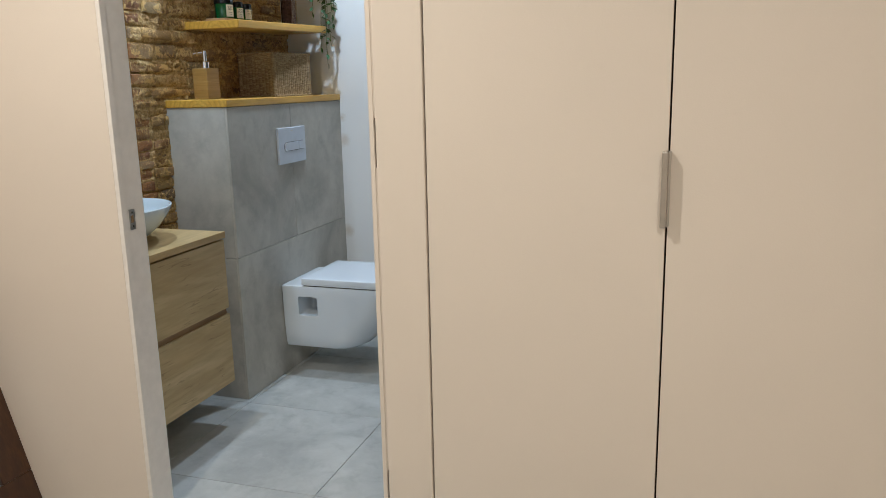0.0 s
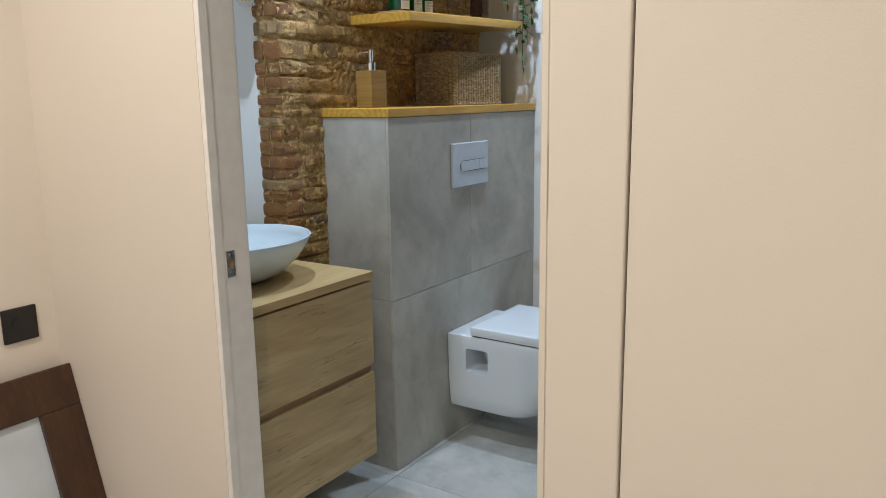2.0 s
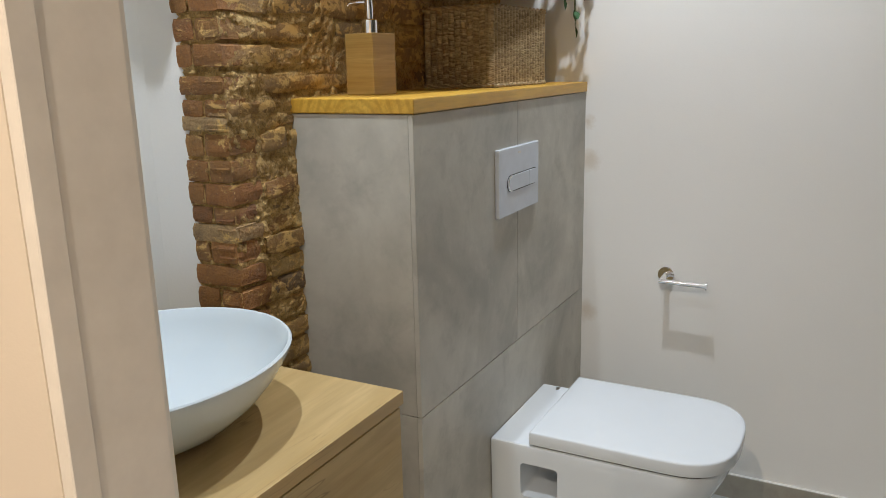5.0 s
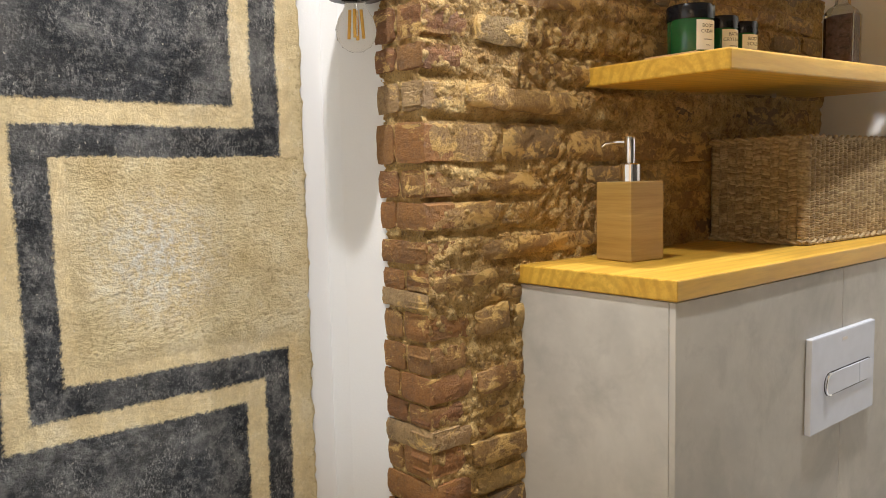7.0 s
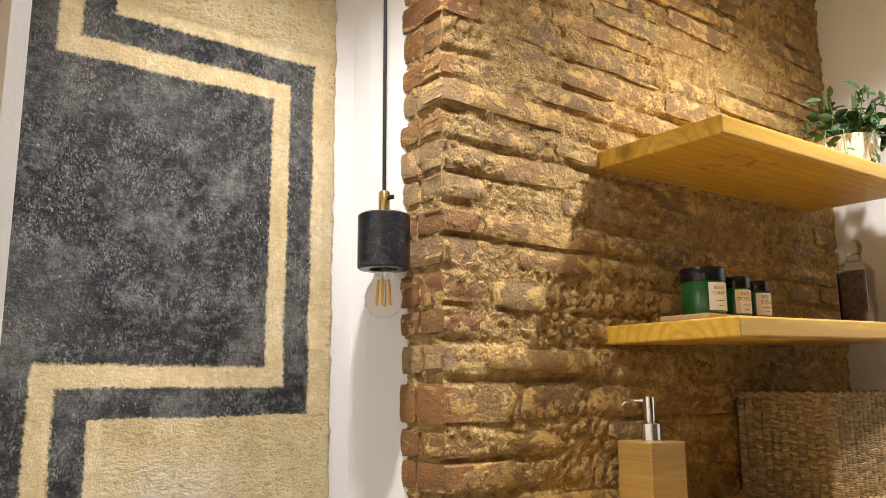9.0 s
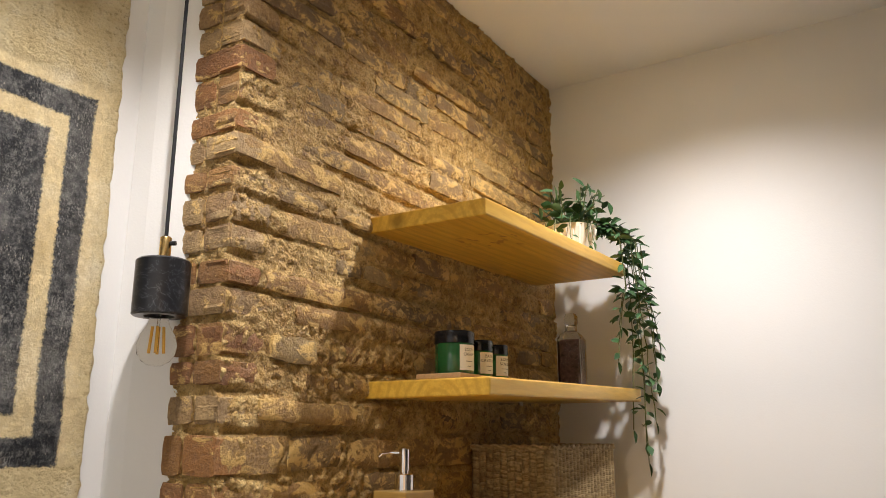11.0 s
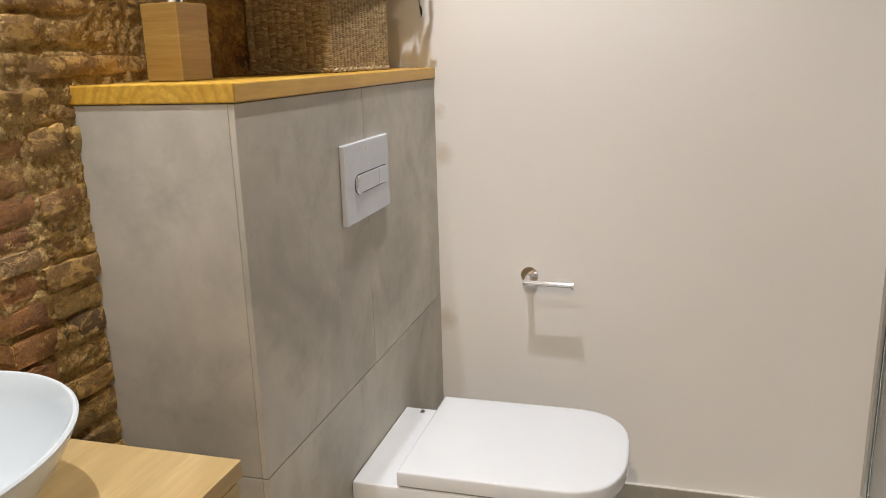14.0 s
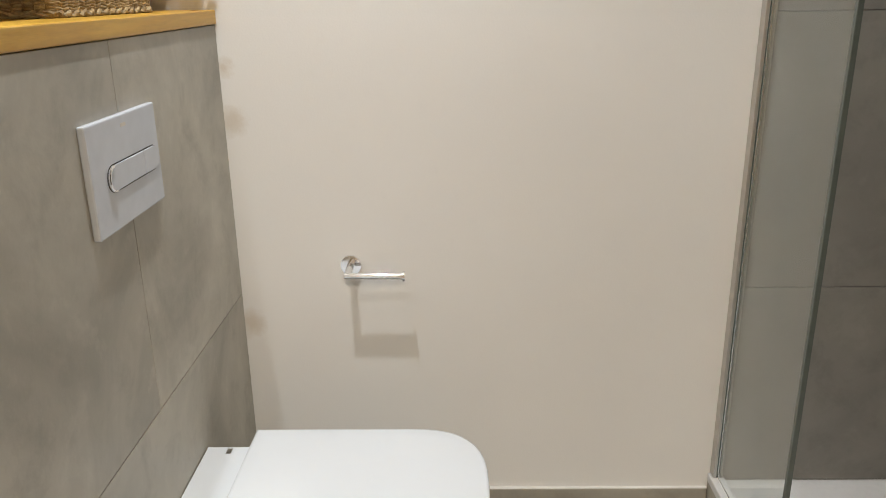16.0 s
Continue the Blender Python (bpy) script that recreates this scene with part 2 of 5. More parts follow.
def fresco_material(name):
    """Lime plaster painted with a meander: a dark band, a cream line and dark fields on ochre."""
    m, nt, b = material(name)
    g = nt.nodes.new("ShaderNodeNewGeometry")
    xyz = node(nt, "ShaderNodeSeparateXYZ", {0: g.outputs["Position"]})
    p = position(nt)
    wob = calc(nt, "MULTIPLY", calc(nt, "SUBTRACT", noise_tex(nt, p, 170, 5, 0.8), 0.5), 0.018)
    wob = calc(nt, "ADD", wob, calc(nt, "MULTIPLY", calc(nt, "SUBTRACT", noise_tex(nt, p, 9, 2), 0.5), 0.008))
    y = calc(nt, "ADD", xyz.outputs[1], wob)
    z = calc(nt, "ADD", xyz.outputs[2], wob)
    zz = calc(nt, "FLOORED_MODULO", calc(nt, "SUBTRACT", z, 1.392), 0.823)
    d1 = calc(nt, "SUBTRACT", 1.561, y)
    d2 = calc(nt, "MINIMUM", calc(nt, "SUBTRACT", 1.866, y), calc(nt, "MINIMUM", zz, calc(nt, "SUBTRACT", 0.546, zz)))
    d = calc(nt, "MAXIMUM", d1, d2)

    def step(lo):
        return ramp(nt, calc(nt, "ADD", calc(nt, "MULTIPLY", calc(nt, "SUBTRACT", d, lo), 105.0), 0.5), [(0.3, 0.0), (0.7, 1.0)])
    a, c_, e = step(0.0), step(0.040), step(0.069)
    band = mix(nt, c_, a, (0, 0, 0))
    band = mix(nt, e, band, (1, 1, 1))
    cloud = noise_tex(nt, p, 15, 7, 0.68)
    speck = noise_tex(nt, p, 95, 6, 0.78)
    grit = noise_tex(nt, position(nt, (1, 0.8, 1.15)), 150, 5, 0.72)
    field = ramp(nt, calc(nt, "MULTIPLY", d, -1.0), [(0.018, 0.0), (0.036, 1.0)])
    ochre = ramp(nt, cloud, [(0.32, (0.63, 0.48, 0.235)), (0.52, (0.775, 0.635, 0.355)), (0.72, (0.85, 0.75, 0.51))])
    pits = mix(nt, field, ramp(nt, grit, [(0.30, 0.35), (0.38, 0.0)]), ramp(nt, grit, [(0.34, 0.75), (0.46, 0.0)]))
    ochre = mix(nt, pits, ochre, (0.42, 0.29, 0.125))
    # A rubbed, chalky patch in the middle of the ochre field.
    away = node(nt, "ShaderNodeVectorMath", {0: g.outputs["Position"], 1: (-1.765, 1.685, 1.262)}, operation="DISTANCE")
    chalk = calc(nt, "MULTIPLY", ramp(nt, away.outputs["Value"], [(0.02, 1.0), (0.11, 0.0)]), ramp(nt, speck, [(0.42, 0.0), (0.6, 0.8)]))
    ochre = mix(nt, chalk, ochre, (0.80, 0.79, 0.74))
    dark = ramp(nt, cloud, [(0.38, (0.008, 0.0095, 0.012)), (0.5, (0.032, 0.034, 0.037)), (0.64, (0.15, 0.147, 0.138))])
    dark = mix(nt, ramp(nt, speck, [(0.5, 0.0), (0.66, 0.6)]), dark, (0.25, 0.243, 0.222))
    dark = mix(nt, ramp(nt, speck, [(0.34, 0.75), (0.48, 0.0)]), dark, (0.009, 0.010, 0.012))
    dark = mix(nt, ramp(nt, noise_tex(nt, p, 4.5, 3), [(0.48, 0.0), (0.7, 0.45)]), dark, (0.14, 0.135, 0.122))
    brush = noise_tex(nt, position(nt, (1, 1.3, 0.8)), 260, 4, 0.7)
    worn = calc(nt, "MULTIPLY", ramp(nt, brush, [(0.5, 0.0), (0.62, 0.55)]), ramp(nt, noise_tex(nt, p, 24, 4, 0.65), [(0.46, 0.0), (0.62, 1.0)]))
    dark = mix(nt, worn, dark, (0.40, 0.385, 0.35))
    ochre = mix(nt, field, mix(nt, ramp(nt, speck, [(0.45, 0.55), (0.62, 0.0)]), ochre, (0.55, 0.43, 0.245)), ochre)
    col = mix(nt, band, ochre, dark)
    fleck = noise_tex(nt, position(nt, (1, 1, 0.6)), 210, 3, 0.6)
    col = mix(nt, ramp(nt, fleck, [(0.68, 0.0), (0.73, 0.6)]), col, (0.66, 0.60, 0.47))
    put(nt, b, colour=col, rough=0.72, spec=0.35)
    rough_field = mix(nt, band, mix(nt, field, (0.25, 0.25, 0.25), (1.7, 1.7, 1.7)), (0.45, 0.45, 0.45))
    bump(nt, b, calc(nt, "ADD", calc(nt, "MULTIPLY", grit, rough_field), calc(nt, "MULTIPLY", speck, 0.45)), 0.8, 0.008)
    return m


def glass(name, colour, rough=0.0, ior=1.45):
    m, nt, b = material(name)
    put(nt, b, colour=colour, rough=rough)
    b.inputs["Transmission Weight"].default_value = 1.0
    b.inputs["IOR"].default_value = ior
    return m


M = {}
M["hall"] = paint("cream_wall_paint", (0.80, 0.73, 0.64))
M["lacquer"] = paint("cream_lacquer", (0.80, 0.73, 0.64), 0.38)
M["jamb"] = plain("jamb_lacquer", (0.85, 0.82, 0.78), 0.35, vary=0.03)
M["white"] = paint("white_wall_paint", (0.835, 0.832, 0.808))
M["far"] = stained_paint("white_wall_paint_with_damp_marks", (0.835, 0.832, 0.808), [((-1.306, 3.187, 1.107), 0.04), ((-1.300, 3.187, 0.993), 0.055), ((-1.298, 3.187, 0.525), 0.055)])
M["ceil"] = paint("white_ceiling_paint", (0.82, 0.81, 0.79), 0.8)
M["tile"] = concrete_tile("grey_concrete_look_tile", (0.475, 0.455, 0.395), 0.22)
M["skirt_tile"] = concrete_tile("grey_skirting_tile", (0.335, 0.315, 0.265), 0.14)
M["floor_tile"] = concrete_tile("pale_grey_floor_tile", (0.42, 0.425, 0.40), 0.18)
M["shower_tile"] = concrete_tile("dark_grey_shower_tile", (0.20, 0.195, 0.18), 0.12)
M["grout"] = plain("grout", (0.44, 0.435, 0.41), 0.85, scale=80, relief=0.3)
M["grout_mid"] = plain("grout_mid", (0.25, 0.235, 0.20), 0.85, scale=80, relief=0.3)
M["grout_dark"] = plain("grout_dark", (0.17, 0.165, 0.155), 0.85, scale=80, relief=0.3)
M["pine"] = wood("varnished_pine", (0.74, 0.47, 0.075), (0.57, 0.315, 0.034), 1, 20, 0.36, 0.0, knots=5.5)
M["oak"] = wood("oak_laminate", (0.60, 0.475, 0.24), (0.475, 0.35, 0.155), 1, 9, 0.45, contrast=1.2, figure=0.35)
M["oak_top"] = wood("oak_laminate_top", (0.61, 0.465, 0.235), (0.475, 0.335, 0.14), 1, 8, 0.4, contrast=1.3, figure=0.35)
# Darkened copy of the oak: the shade of recesses is in its colour.
M["oak_shadow"] = wood("oak_darkened_as_shade", (0.36, 0.24, 0.12), (0.25, 0.16, 0.08), 1, 15, 0.6)
M["bamboo"] = wood("bamboo", (0.46, 0.305, 0.095), (0.31, 0.18, 0.042), 3, 34, 0.4, 0.1)
M["walnut"] = wood("dark_walnut", (0.085, 0.034, 0.011), (0.03, 0.011, 0.004), 2, 24, 0.35, 0.2)
M["block"] = wood("pale_wood", (0.66, 0.45, 0.24), (0.54, 0.33, 0.15), 1, 30, 0.5)
M["ceramic"] = plain("white_ceramic", (0.70, 0.75, 0.80), 0.055, vary=0.01, scale=6, relief=0)
M["basin"] = plain("white_basin", (0.60, 0.66, 0.695), 0.10, vary=0.01, scale=6, relief=0)
# Near-black colour standing in for the shade inside gaps and holes.
M["shadowgap"] = plain("painted_gap_shade", (0.03, 0.03, 0.03), 0.8)
M["plate"] = plain("satin_grey_plastic", (0.60, 0.645, 0.72), 0.25, 0.0, vary=0.02, relief=0)
M["chrome"] = plain("chrome", (0.85, 0.85, 0.86), 0.07, 1.0, vary=0.02, relief=0)
M["steel"] = plain("brushed_steel", (0.55, 0.53, 0.50), 0.3, 1.0, vary=0.05, relief=0.05)
M["alu"] = plain("anodised_aluminium", (0.55, 0.54, 0.51), 0.32, 0.9, vary=0.04, relief=0.03)
M["brass"] = plain("brass", (0.75, 0.52, 0.22), 0.22, 1.0, vary=0.05, relief=0.02)
M["black"] = plain("black_plastic", (0.012, 0.012, 0.013), 0.3, vary=0.1, relief=0.02)
M["marble"] = None
M["cable"] = plain("black_textile_cable", (0.012, 0.012, 0.014), 0.85)
M["greenglass"] = plain("green_lacquered_glass", (0.012, 0.11, 0.03), 0.08, coat=0.6, vary=0.1, relief=0)
M["jarlid"] = plain("black_jar_lid", (0.01, 0.011, 0.015), 0.18, vary=0.05, relief=0)
M["label"] = plain("cream_paper_label", (0.86, 0.83, 0.74), 0.6, vary=0.02)
M["ink"] = plain("ink", (0.06, 0.055, 0.05), 0.6)
M["bath_salt"] = plain("dried_petals", (0.15, 0.09, 0.075), 0.8, vary=0.35, scale=110, relief=0.6)
M["seagrass"] = None
M["leaf"] = None
M["stem"] = plain("plant_stem", (0.09, 0.11, 0.03), 0.6)
M["pot"] = plain("white_pot", (0.78, 0.74, 0.66), 0.4, vary=0.04)
M["tray"] = plain("white_shower_tray", (0.62, 0.625, 0.63), 0.35, vary=0.02, scale=50, relief=0.1)
M["silicone"] = plain("white_silicone", (0.76, 0.75, 0.72), 0.4, vary=0.03)
M["glass"] = glass("clear_glass", (0.93, 0.97, 0.95))
M["bulb_glass"] = glass("bulb_glass", (1.0, 0.985, 0.95), 0.0, 1.08)
M["bottle_glass"] = glass("bottle_glass", (0.95, 0.96, 0.95), 0.0, 1.2)
M["glass_edge"] = plain("glass_edge_seal", (0.10, 0.12, 0.11), 0.15, vary=0.05, relief=0)
M["filament"] = plain("yellow_filament", (0.85, 0.48, 0.07), 0.4, vary=0.03, relief=0)
M["print"] = plain("pale_print", (0.62, 0.68, 0.74), 0.12, vary=0.08, scale=5, relief=0)
M["lampface"] = bpy.data.materials.new("lamp_diffuser")
M["brick"] = brick_material("old_brick", [(0.33, 0.185, 0.055), (0.43, 0.275, 0.09), (0.29, 0.145, 0.042), (0.45, 0.31, 0.11), (0.16, 0.105, 0.055), (0.37, 0.215, 0.066), (0.28, 0.18, 0.072)], 0.50)
M["brick_end"] = brick_material("old_red_brick", [(0.33, 0.145, 0.036), (0.28, 0.14, 0.04), (0.38, 0.17, 0.044), (0.23, 0.095, 0.03), (0.34, 0.175, 0.05)], 0.575)
M["brick_tan"] = brick_material("old_tan_brick", [(0.40, 0.25, 0.105), (0.33, 0.20, 0.085), (0.43, 0.29, 0.13)], 0.56)
M["mortar"] = mortar_material("sandy_mortar")
M["fresco"] = fresco_material("painted_plaster")


def lamp_face():
    m = M["lampface"]
    m.use_nodes = True
    b = m.node_tree.nodes["Principled BSDF"]
    b.inputs["Base Color"].default_value = (0.9, 0.88, 0.84, 1)
    b.inputs["Emission Color"].default_value = (1.0, 0.86, 0.70, 1)
    b.inputs["Emission Strength"].default_value = 70.0


def marble():
    m, nt, b = material("black_marble")
    p = position(nt)
    f = noise_tex(nt, p, 26, 6, 0.6, 2.5)
    line = calc(nt, "ABSOLUTE", calc(nt, "SUBTRACT", f, 0.5))
    put(nt, b, colour=ramp(nt, line, [(0.0, (0.10, 0.10, 0.11)), (0.012, (0.018, 0.019, 0.022)), (0.1, (0.011, 0.012, 0.014))]), rough=0.3)
    M["marble"] = m


def seagrass():
    m, nt, b = material("seagrass")
    p = position(nt)
    g = nt.nodes.new("ShaderNodeNewGeometry")
    c = ramp(nt, g.outputs["Random Per Island"], [(0.0, (0.25, 0.17, 0.08)), (0.35, (0.34, 0.245, 0.118)), (0.7, (0.42, 0.31, 0.155)), (1.0, (0.50, 0.385, 0.21))])
    f = noise_tex(nt, p, 160, 4, 0.7)
    c = mix(nt, ramp(nt, f, [(0.3, 0.7), (0.55, 0.0)]), c, (0.10, 0.065, 0.03))
    put(nt, b, colour=c, rough=0.7)
    bump(nt, b, noise_tex(nt, position(nt, (1, 1, 4)), 300, 3), 0.4, 0.002)
    M["seagrass"] = m


def leaf_material():
    m, nt, b = material("dark_green_leaf")
    info = nt.nodes.new("ShaderNodeObjectInfo")
    p = position(nt)
    c = ramp(nt, info.outputs["Random"], [(0.0, (0.014, 0.045, 0.016)), (0.5, (0.028, 0.085, 0.026)), (0.85, (0.05, 0.12, 0.04)), (1.0, (0.10, 0.17, 0.08))])
    c = mix(nt, ramp(nt, noise_tex(nt, p, 90, 3), [(0.4, 0.0), (0.7, 0.4)]), c, (0.09, 0.15, 0.06))
    put(nt, b, colour=c, rough=0.5, spec=0.3)
    M["leaf"] = m


lamp_face()
marble()
seagrass()
leaf_material()


# ---- building helpers ----
def inverse_of(parent):
    return Matrix.Translation(-Vector(parent.location)) if parent.type == "EMPTY" else Matrix()


def mesh_of(bm, name, smooth=False):
    bmesh.ops.recalc_face_normals(bm, faces=bm.faces[:])
    for f in bm.faces:
        f.smooth = smooth
    me = bpy.data.meshes.new(name)
    bm.to_mesh(me)
    bm.free()
    return me


def part(name, bm, mat, parent, label="", smooth=False):
    me = mesh_of(bm, name, smooth)
    me.materials.append(mat)
    ob = new(name, me)
    ob.parent = parent
    ob.matrix_parent_inverse = inverse_of(parent)
    if smooth:
        me.set_sharp_from_angle(angle=radians(40))
    if label:
        ob["label"] = label
    return ob


def thing(name, base, label, category, group=""):
    ob = new(name)
    ob.empty_display_size = 0.05
    ob.location = base
    return tagged(ob, label, category, group)


def structure(name, bm, mat, label, category, smooth=False):
    me = mesh_of(bm, name, smooth)
    me.materials.append(mat)
    return tagged(new(name, me), label, category, kind="structure")


def box(x0, x1, y0, y1, z0, z1, bevel=0.0, segments=2, bm=None):
    bm2 = bmesh.new()
    bmesh.ops.create_cube(bm2, size=1.0)
    for v in bm2.verts:
        v.co = Vector(((x0 + x1) / 2 + v.co.x * (x1 - x0), (y0 + y1) / 2 + v.co.y * (y1 - y0), (z0 + z1) / 2 + v.co.z * (z1 - z0)))
    if bevel:
        bmesh.ops.bevel(bm2, geom=bm2.edges[:], offset=bevel, segments=segments, affect="EDGES", profile=0.5)
    return joined(bm, bm2)


def joined(bm, bm2):
    if bm is None:
        return bm2
    me = bpy.data.meshes.new("tmp")
    bm2.to_mesh(me)
    bm2.free()
    bm.from_mesh(me)
    bpy.data.meshes.remove(me)
    return bm


def cylinder(centre, r, h, axis=(0, 0, 1), segments=32, bevel=0.0, bm=None, r2=None):
    bm2 = bmesh.new()
    bmesh.ops.create_cone(bm2, cap_ends=True, segments=segments, radius1=r, radius2=r if r2 is None else r2, depth=h)
    if bevel:
        rims = [e for e in bm2.edges if abs(e.verts[0].co.z - e.verts[1].co.z) < 1e-5]
        bmesh.ops.bevel(bm2, geom=rims, offset=bevel, segments=2, affect="EDGES")
    turn = Vector((0, 0, 1)).rotation_difference(Vector(axis)).to_matrix().to_4x4()
    bmesh.ops.transform(bm2, matrix=Matrix.Translation(centre) @ turn, verts=bm2.verts[:])
    return joined(bm, bm2)


def lathe(profile, centre, segments=48, sx=1.0, sy=1.0):
    """Turn a list of (radius, height) about the upright axis through centre."""
    bm = bmesh.new()
    rings = []
    for r, h in profile:
        if r < 1e-6:
            rings.append([bm.verts.new((centre[0], centre[1], centre[2] + h))])
        else:
            rings.append([bm.verts.new((centre[0] + sx * r * math.cos(a), centre[1] + sy * r * math.sin(a), centre[2] + h))
                          for a in [2 * math.pi * i / segments for i in range(segments)]])
    for a, b in zip(rings, rings[1:]):
        for i in range(segments):
            j = (i + 1) % segments
            if len(a) == 1 and len(b) > 1:
                bm.faces.new((a[0], b[i], b[j]))
            elif len(b) == 1 and len(a) > 1:
                bm.faces.new((a[i], a[j], b[0]))
            elif len(a) > 1:
                bm.faces.new((a[i], a[j], b[j], b[i]))
    return bm


def tube(points, r, segments=10, bm=None):
    bm2 = bmesh.new()
    rings = []
    pts = [Vector(p) for p in points]
    for i, p in enumerate(pts):
        way = (pts[min(i + 1, len(pts) - 1)] - pts[max(i - 1, 0)]).normalized()
        side = way.cross(Vector((0.3, 0.9, 0.2))).normalized()
        up = way.cross(side)
        rings.append([bm2.verts.new(p + r * (math.cos(a) * side + math.sin(a) * up)) for a in [2 * math.pi * k / segments for k in range(segments)]])
    for a, b in zip(rings, rings[1:]):
        for k in range(segments):
            j = (k + 1) % segments
            bm2.faces.new((a[k], a[j], b[j], b[k]))
    bm2.faces.new(rings[0])
    bm2.faces.new(rings[-1])
    return joined(bm, bm2)


def prism(outline, z0, z1, bevel=0.0, segments=2):
    """An upright prism over a plan outline."""
    bm = bmesh.new()
    low = [bm.verts.new((x, y, z0)) for x, y in outline]
    high = [bm.verts.new((x, y, z1)) for x, y in outline]
    n = len(outline)
    bm.faces.new(low)
    top = bm.faces.new(high)
    for i in range(n):
        j = (i + 1) % n
        bm.faces.new((low[i], low[j], high[j], high[i]))
    if bevel:
        bmesh.ops.bevel(bm, geom=[e for e in top.edges], offset=bevel, segments=segments, affect="EDGES")
    return bm


# ---- the shell ----
DW0, DW1 = 1.263, 1.352          # hall face and bathroom face of the door wall
JAMB, LEAF = -1.076, -0.358     # the opening's two sides
FAR = 3.187
FRES = -1.765
BOXX, BOXY = -1.3145, 2.172
HX0, HX1, HY0 = -1.70, 1.75, -1.9

structure("wall_hall_left", box(HX0 - 0.1, HX0, HY0, DW0, 0, CEIL), M["hall"], "cream painted hallway wall", "wall")
structure("wall_hall_right", box(HX1, HX1 + 0.1, HY0, DW0, 0, CEIL), M["hall"], "cream painted hallway wall", "wall")
structure("wall_hall_back", box(HX0 - 0.1, HX1 + 0.1, HY0 - 0.1, HY0, 0, CEIL), M["hall"], "cream painted hallway wall", "wall")
structure("wall_door_left", box(HX0 - 0.1, JAMB - 0.012, DW0, DW1, 0, CEIL), M["hall"], "cream painted wall beside the doorway", "wall")
structure("wall_over_door", box(JAMB - 0.012, -0.3255, DW0, DW1, 2.1, CEIL), M["hall"], "cream painted wall above the doorway", "wall")
structure("wall_door_right", box(-0.22, HX1, DW0 + 0.05, DW1 + 0.06, 0, CEIL), M["white"], "wall behind the fitted wardrobe front", "wall")
structure("wall_pocket_back", box(-0.30, -0.22, DW1 - 0.008, DW1 + 0.03, 0, CEIL), M["white"], "white inner skin of the sliding door pocket", "wall")
structure("wall_far", box(-1.9, 0.95, FAR, FAR + 0.1, 0, CEIL), M["far"], "white painted bathroom wall with faint damp marks", "wall")
structure("wall_shower_end", box(0.85, 0.95, DW1 + 0.06, FAR, 0, CEIL), M["shower_tile"], "dark grey tiled shower wall", "wall")
structure("wall_behind_bricks", box(-1.9, -1.70, 2.0, FAR, 0, CEIL), M["white"], "masonry behind the bare bricks", "wall")
structure("ceiling_bathroom", box(-1.9, 0.95, DW1, FAR, CEIL, CEIL + 0.1), M["ceil"], "flat white bathroom ceiling", "ceiling")
structure("ceiling_hall", box(HX0 - 0.1, HX1 + 0.1, HY0 - 0.1, DW1, CEIL + 0.002, CEIL + 0.1), M["ceil"], "flat white hallway ceiling", "ceiling")


def wardrobe_front(x0, x1, handle_x):
    w = thing("wardrobe_door", ((x0 + x1) / 2, DW0, 0.02), "flat cream lacquered fitted wardrobe door", "wardrobe", "wardrobe fronts")
    part("door_panel", box(x0, x1, DW0 + 0.006, DW0 + 0.028, 0.02, CEIL - 0.01, 0.0015), M["lacquer"], w)
    if handle_x:
        h = part("handle", box(handle_x - 0.0065, handle_x + 0.0065, DW0 - 0.022, DW0 + 0.006, 0.956, 1.119, 0.003), M["steel"], w, "slim brushed steel edge handle")
        part("handle_lip", box(handle_x + 0.0065, handle_x + 0.012, DW0 - 0.006, DW0 + 0.006, 0.956, 1.119, 0.001), M["steel"], h)
    return w


GAP1, GAP2 = -0.203, 0.342
wardrobe_front(GAP1 + 0.0015, GAP2 - 0.002, GAP2 - 0.007)
wardrobe_front(GAP2 + 0.002, 0.92, None)
wardrobe_front(0.924, HX1, None)
# Sheet coloured near black: the shade seen through the door gaps is painted.
structure("wall_behind_wardrobe_gap", box(GAP1 - 0.01, HX1, DW0 + 0.034, DW0 + 0.05, 0, CEIL), M["shadowgap"], "near-black sheet painted as the shade behind the wardrobe fronts", "wall")

structure("trim_pocket_panel", box(-0.325, GAP1 - 0.0015, DW0, DW0 + 0.026, 0.0, CEIL - 0.01, 0.003), M["lacquer"], "narrow cream panel hiding the sliding door pocket", "panel")


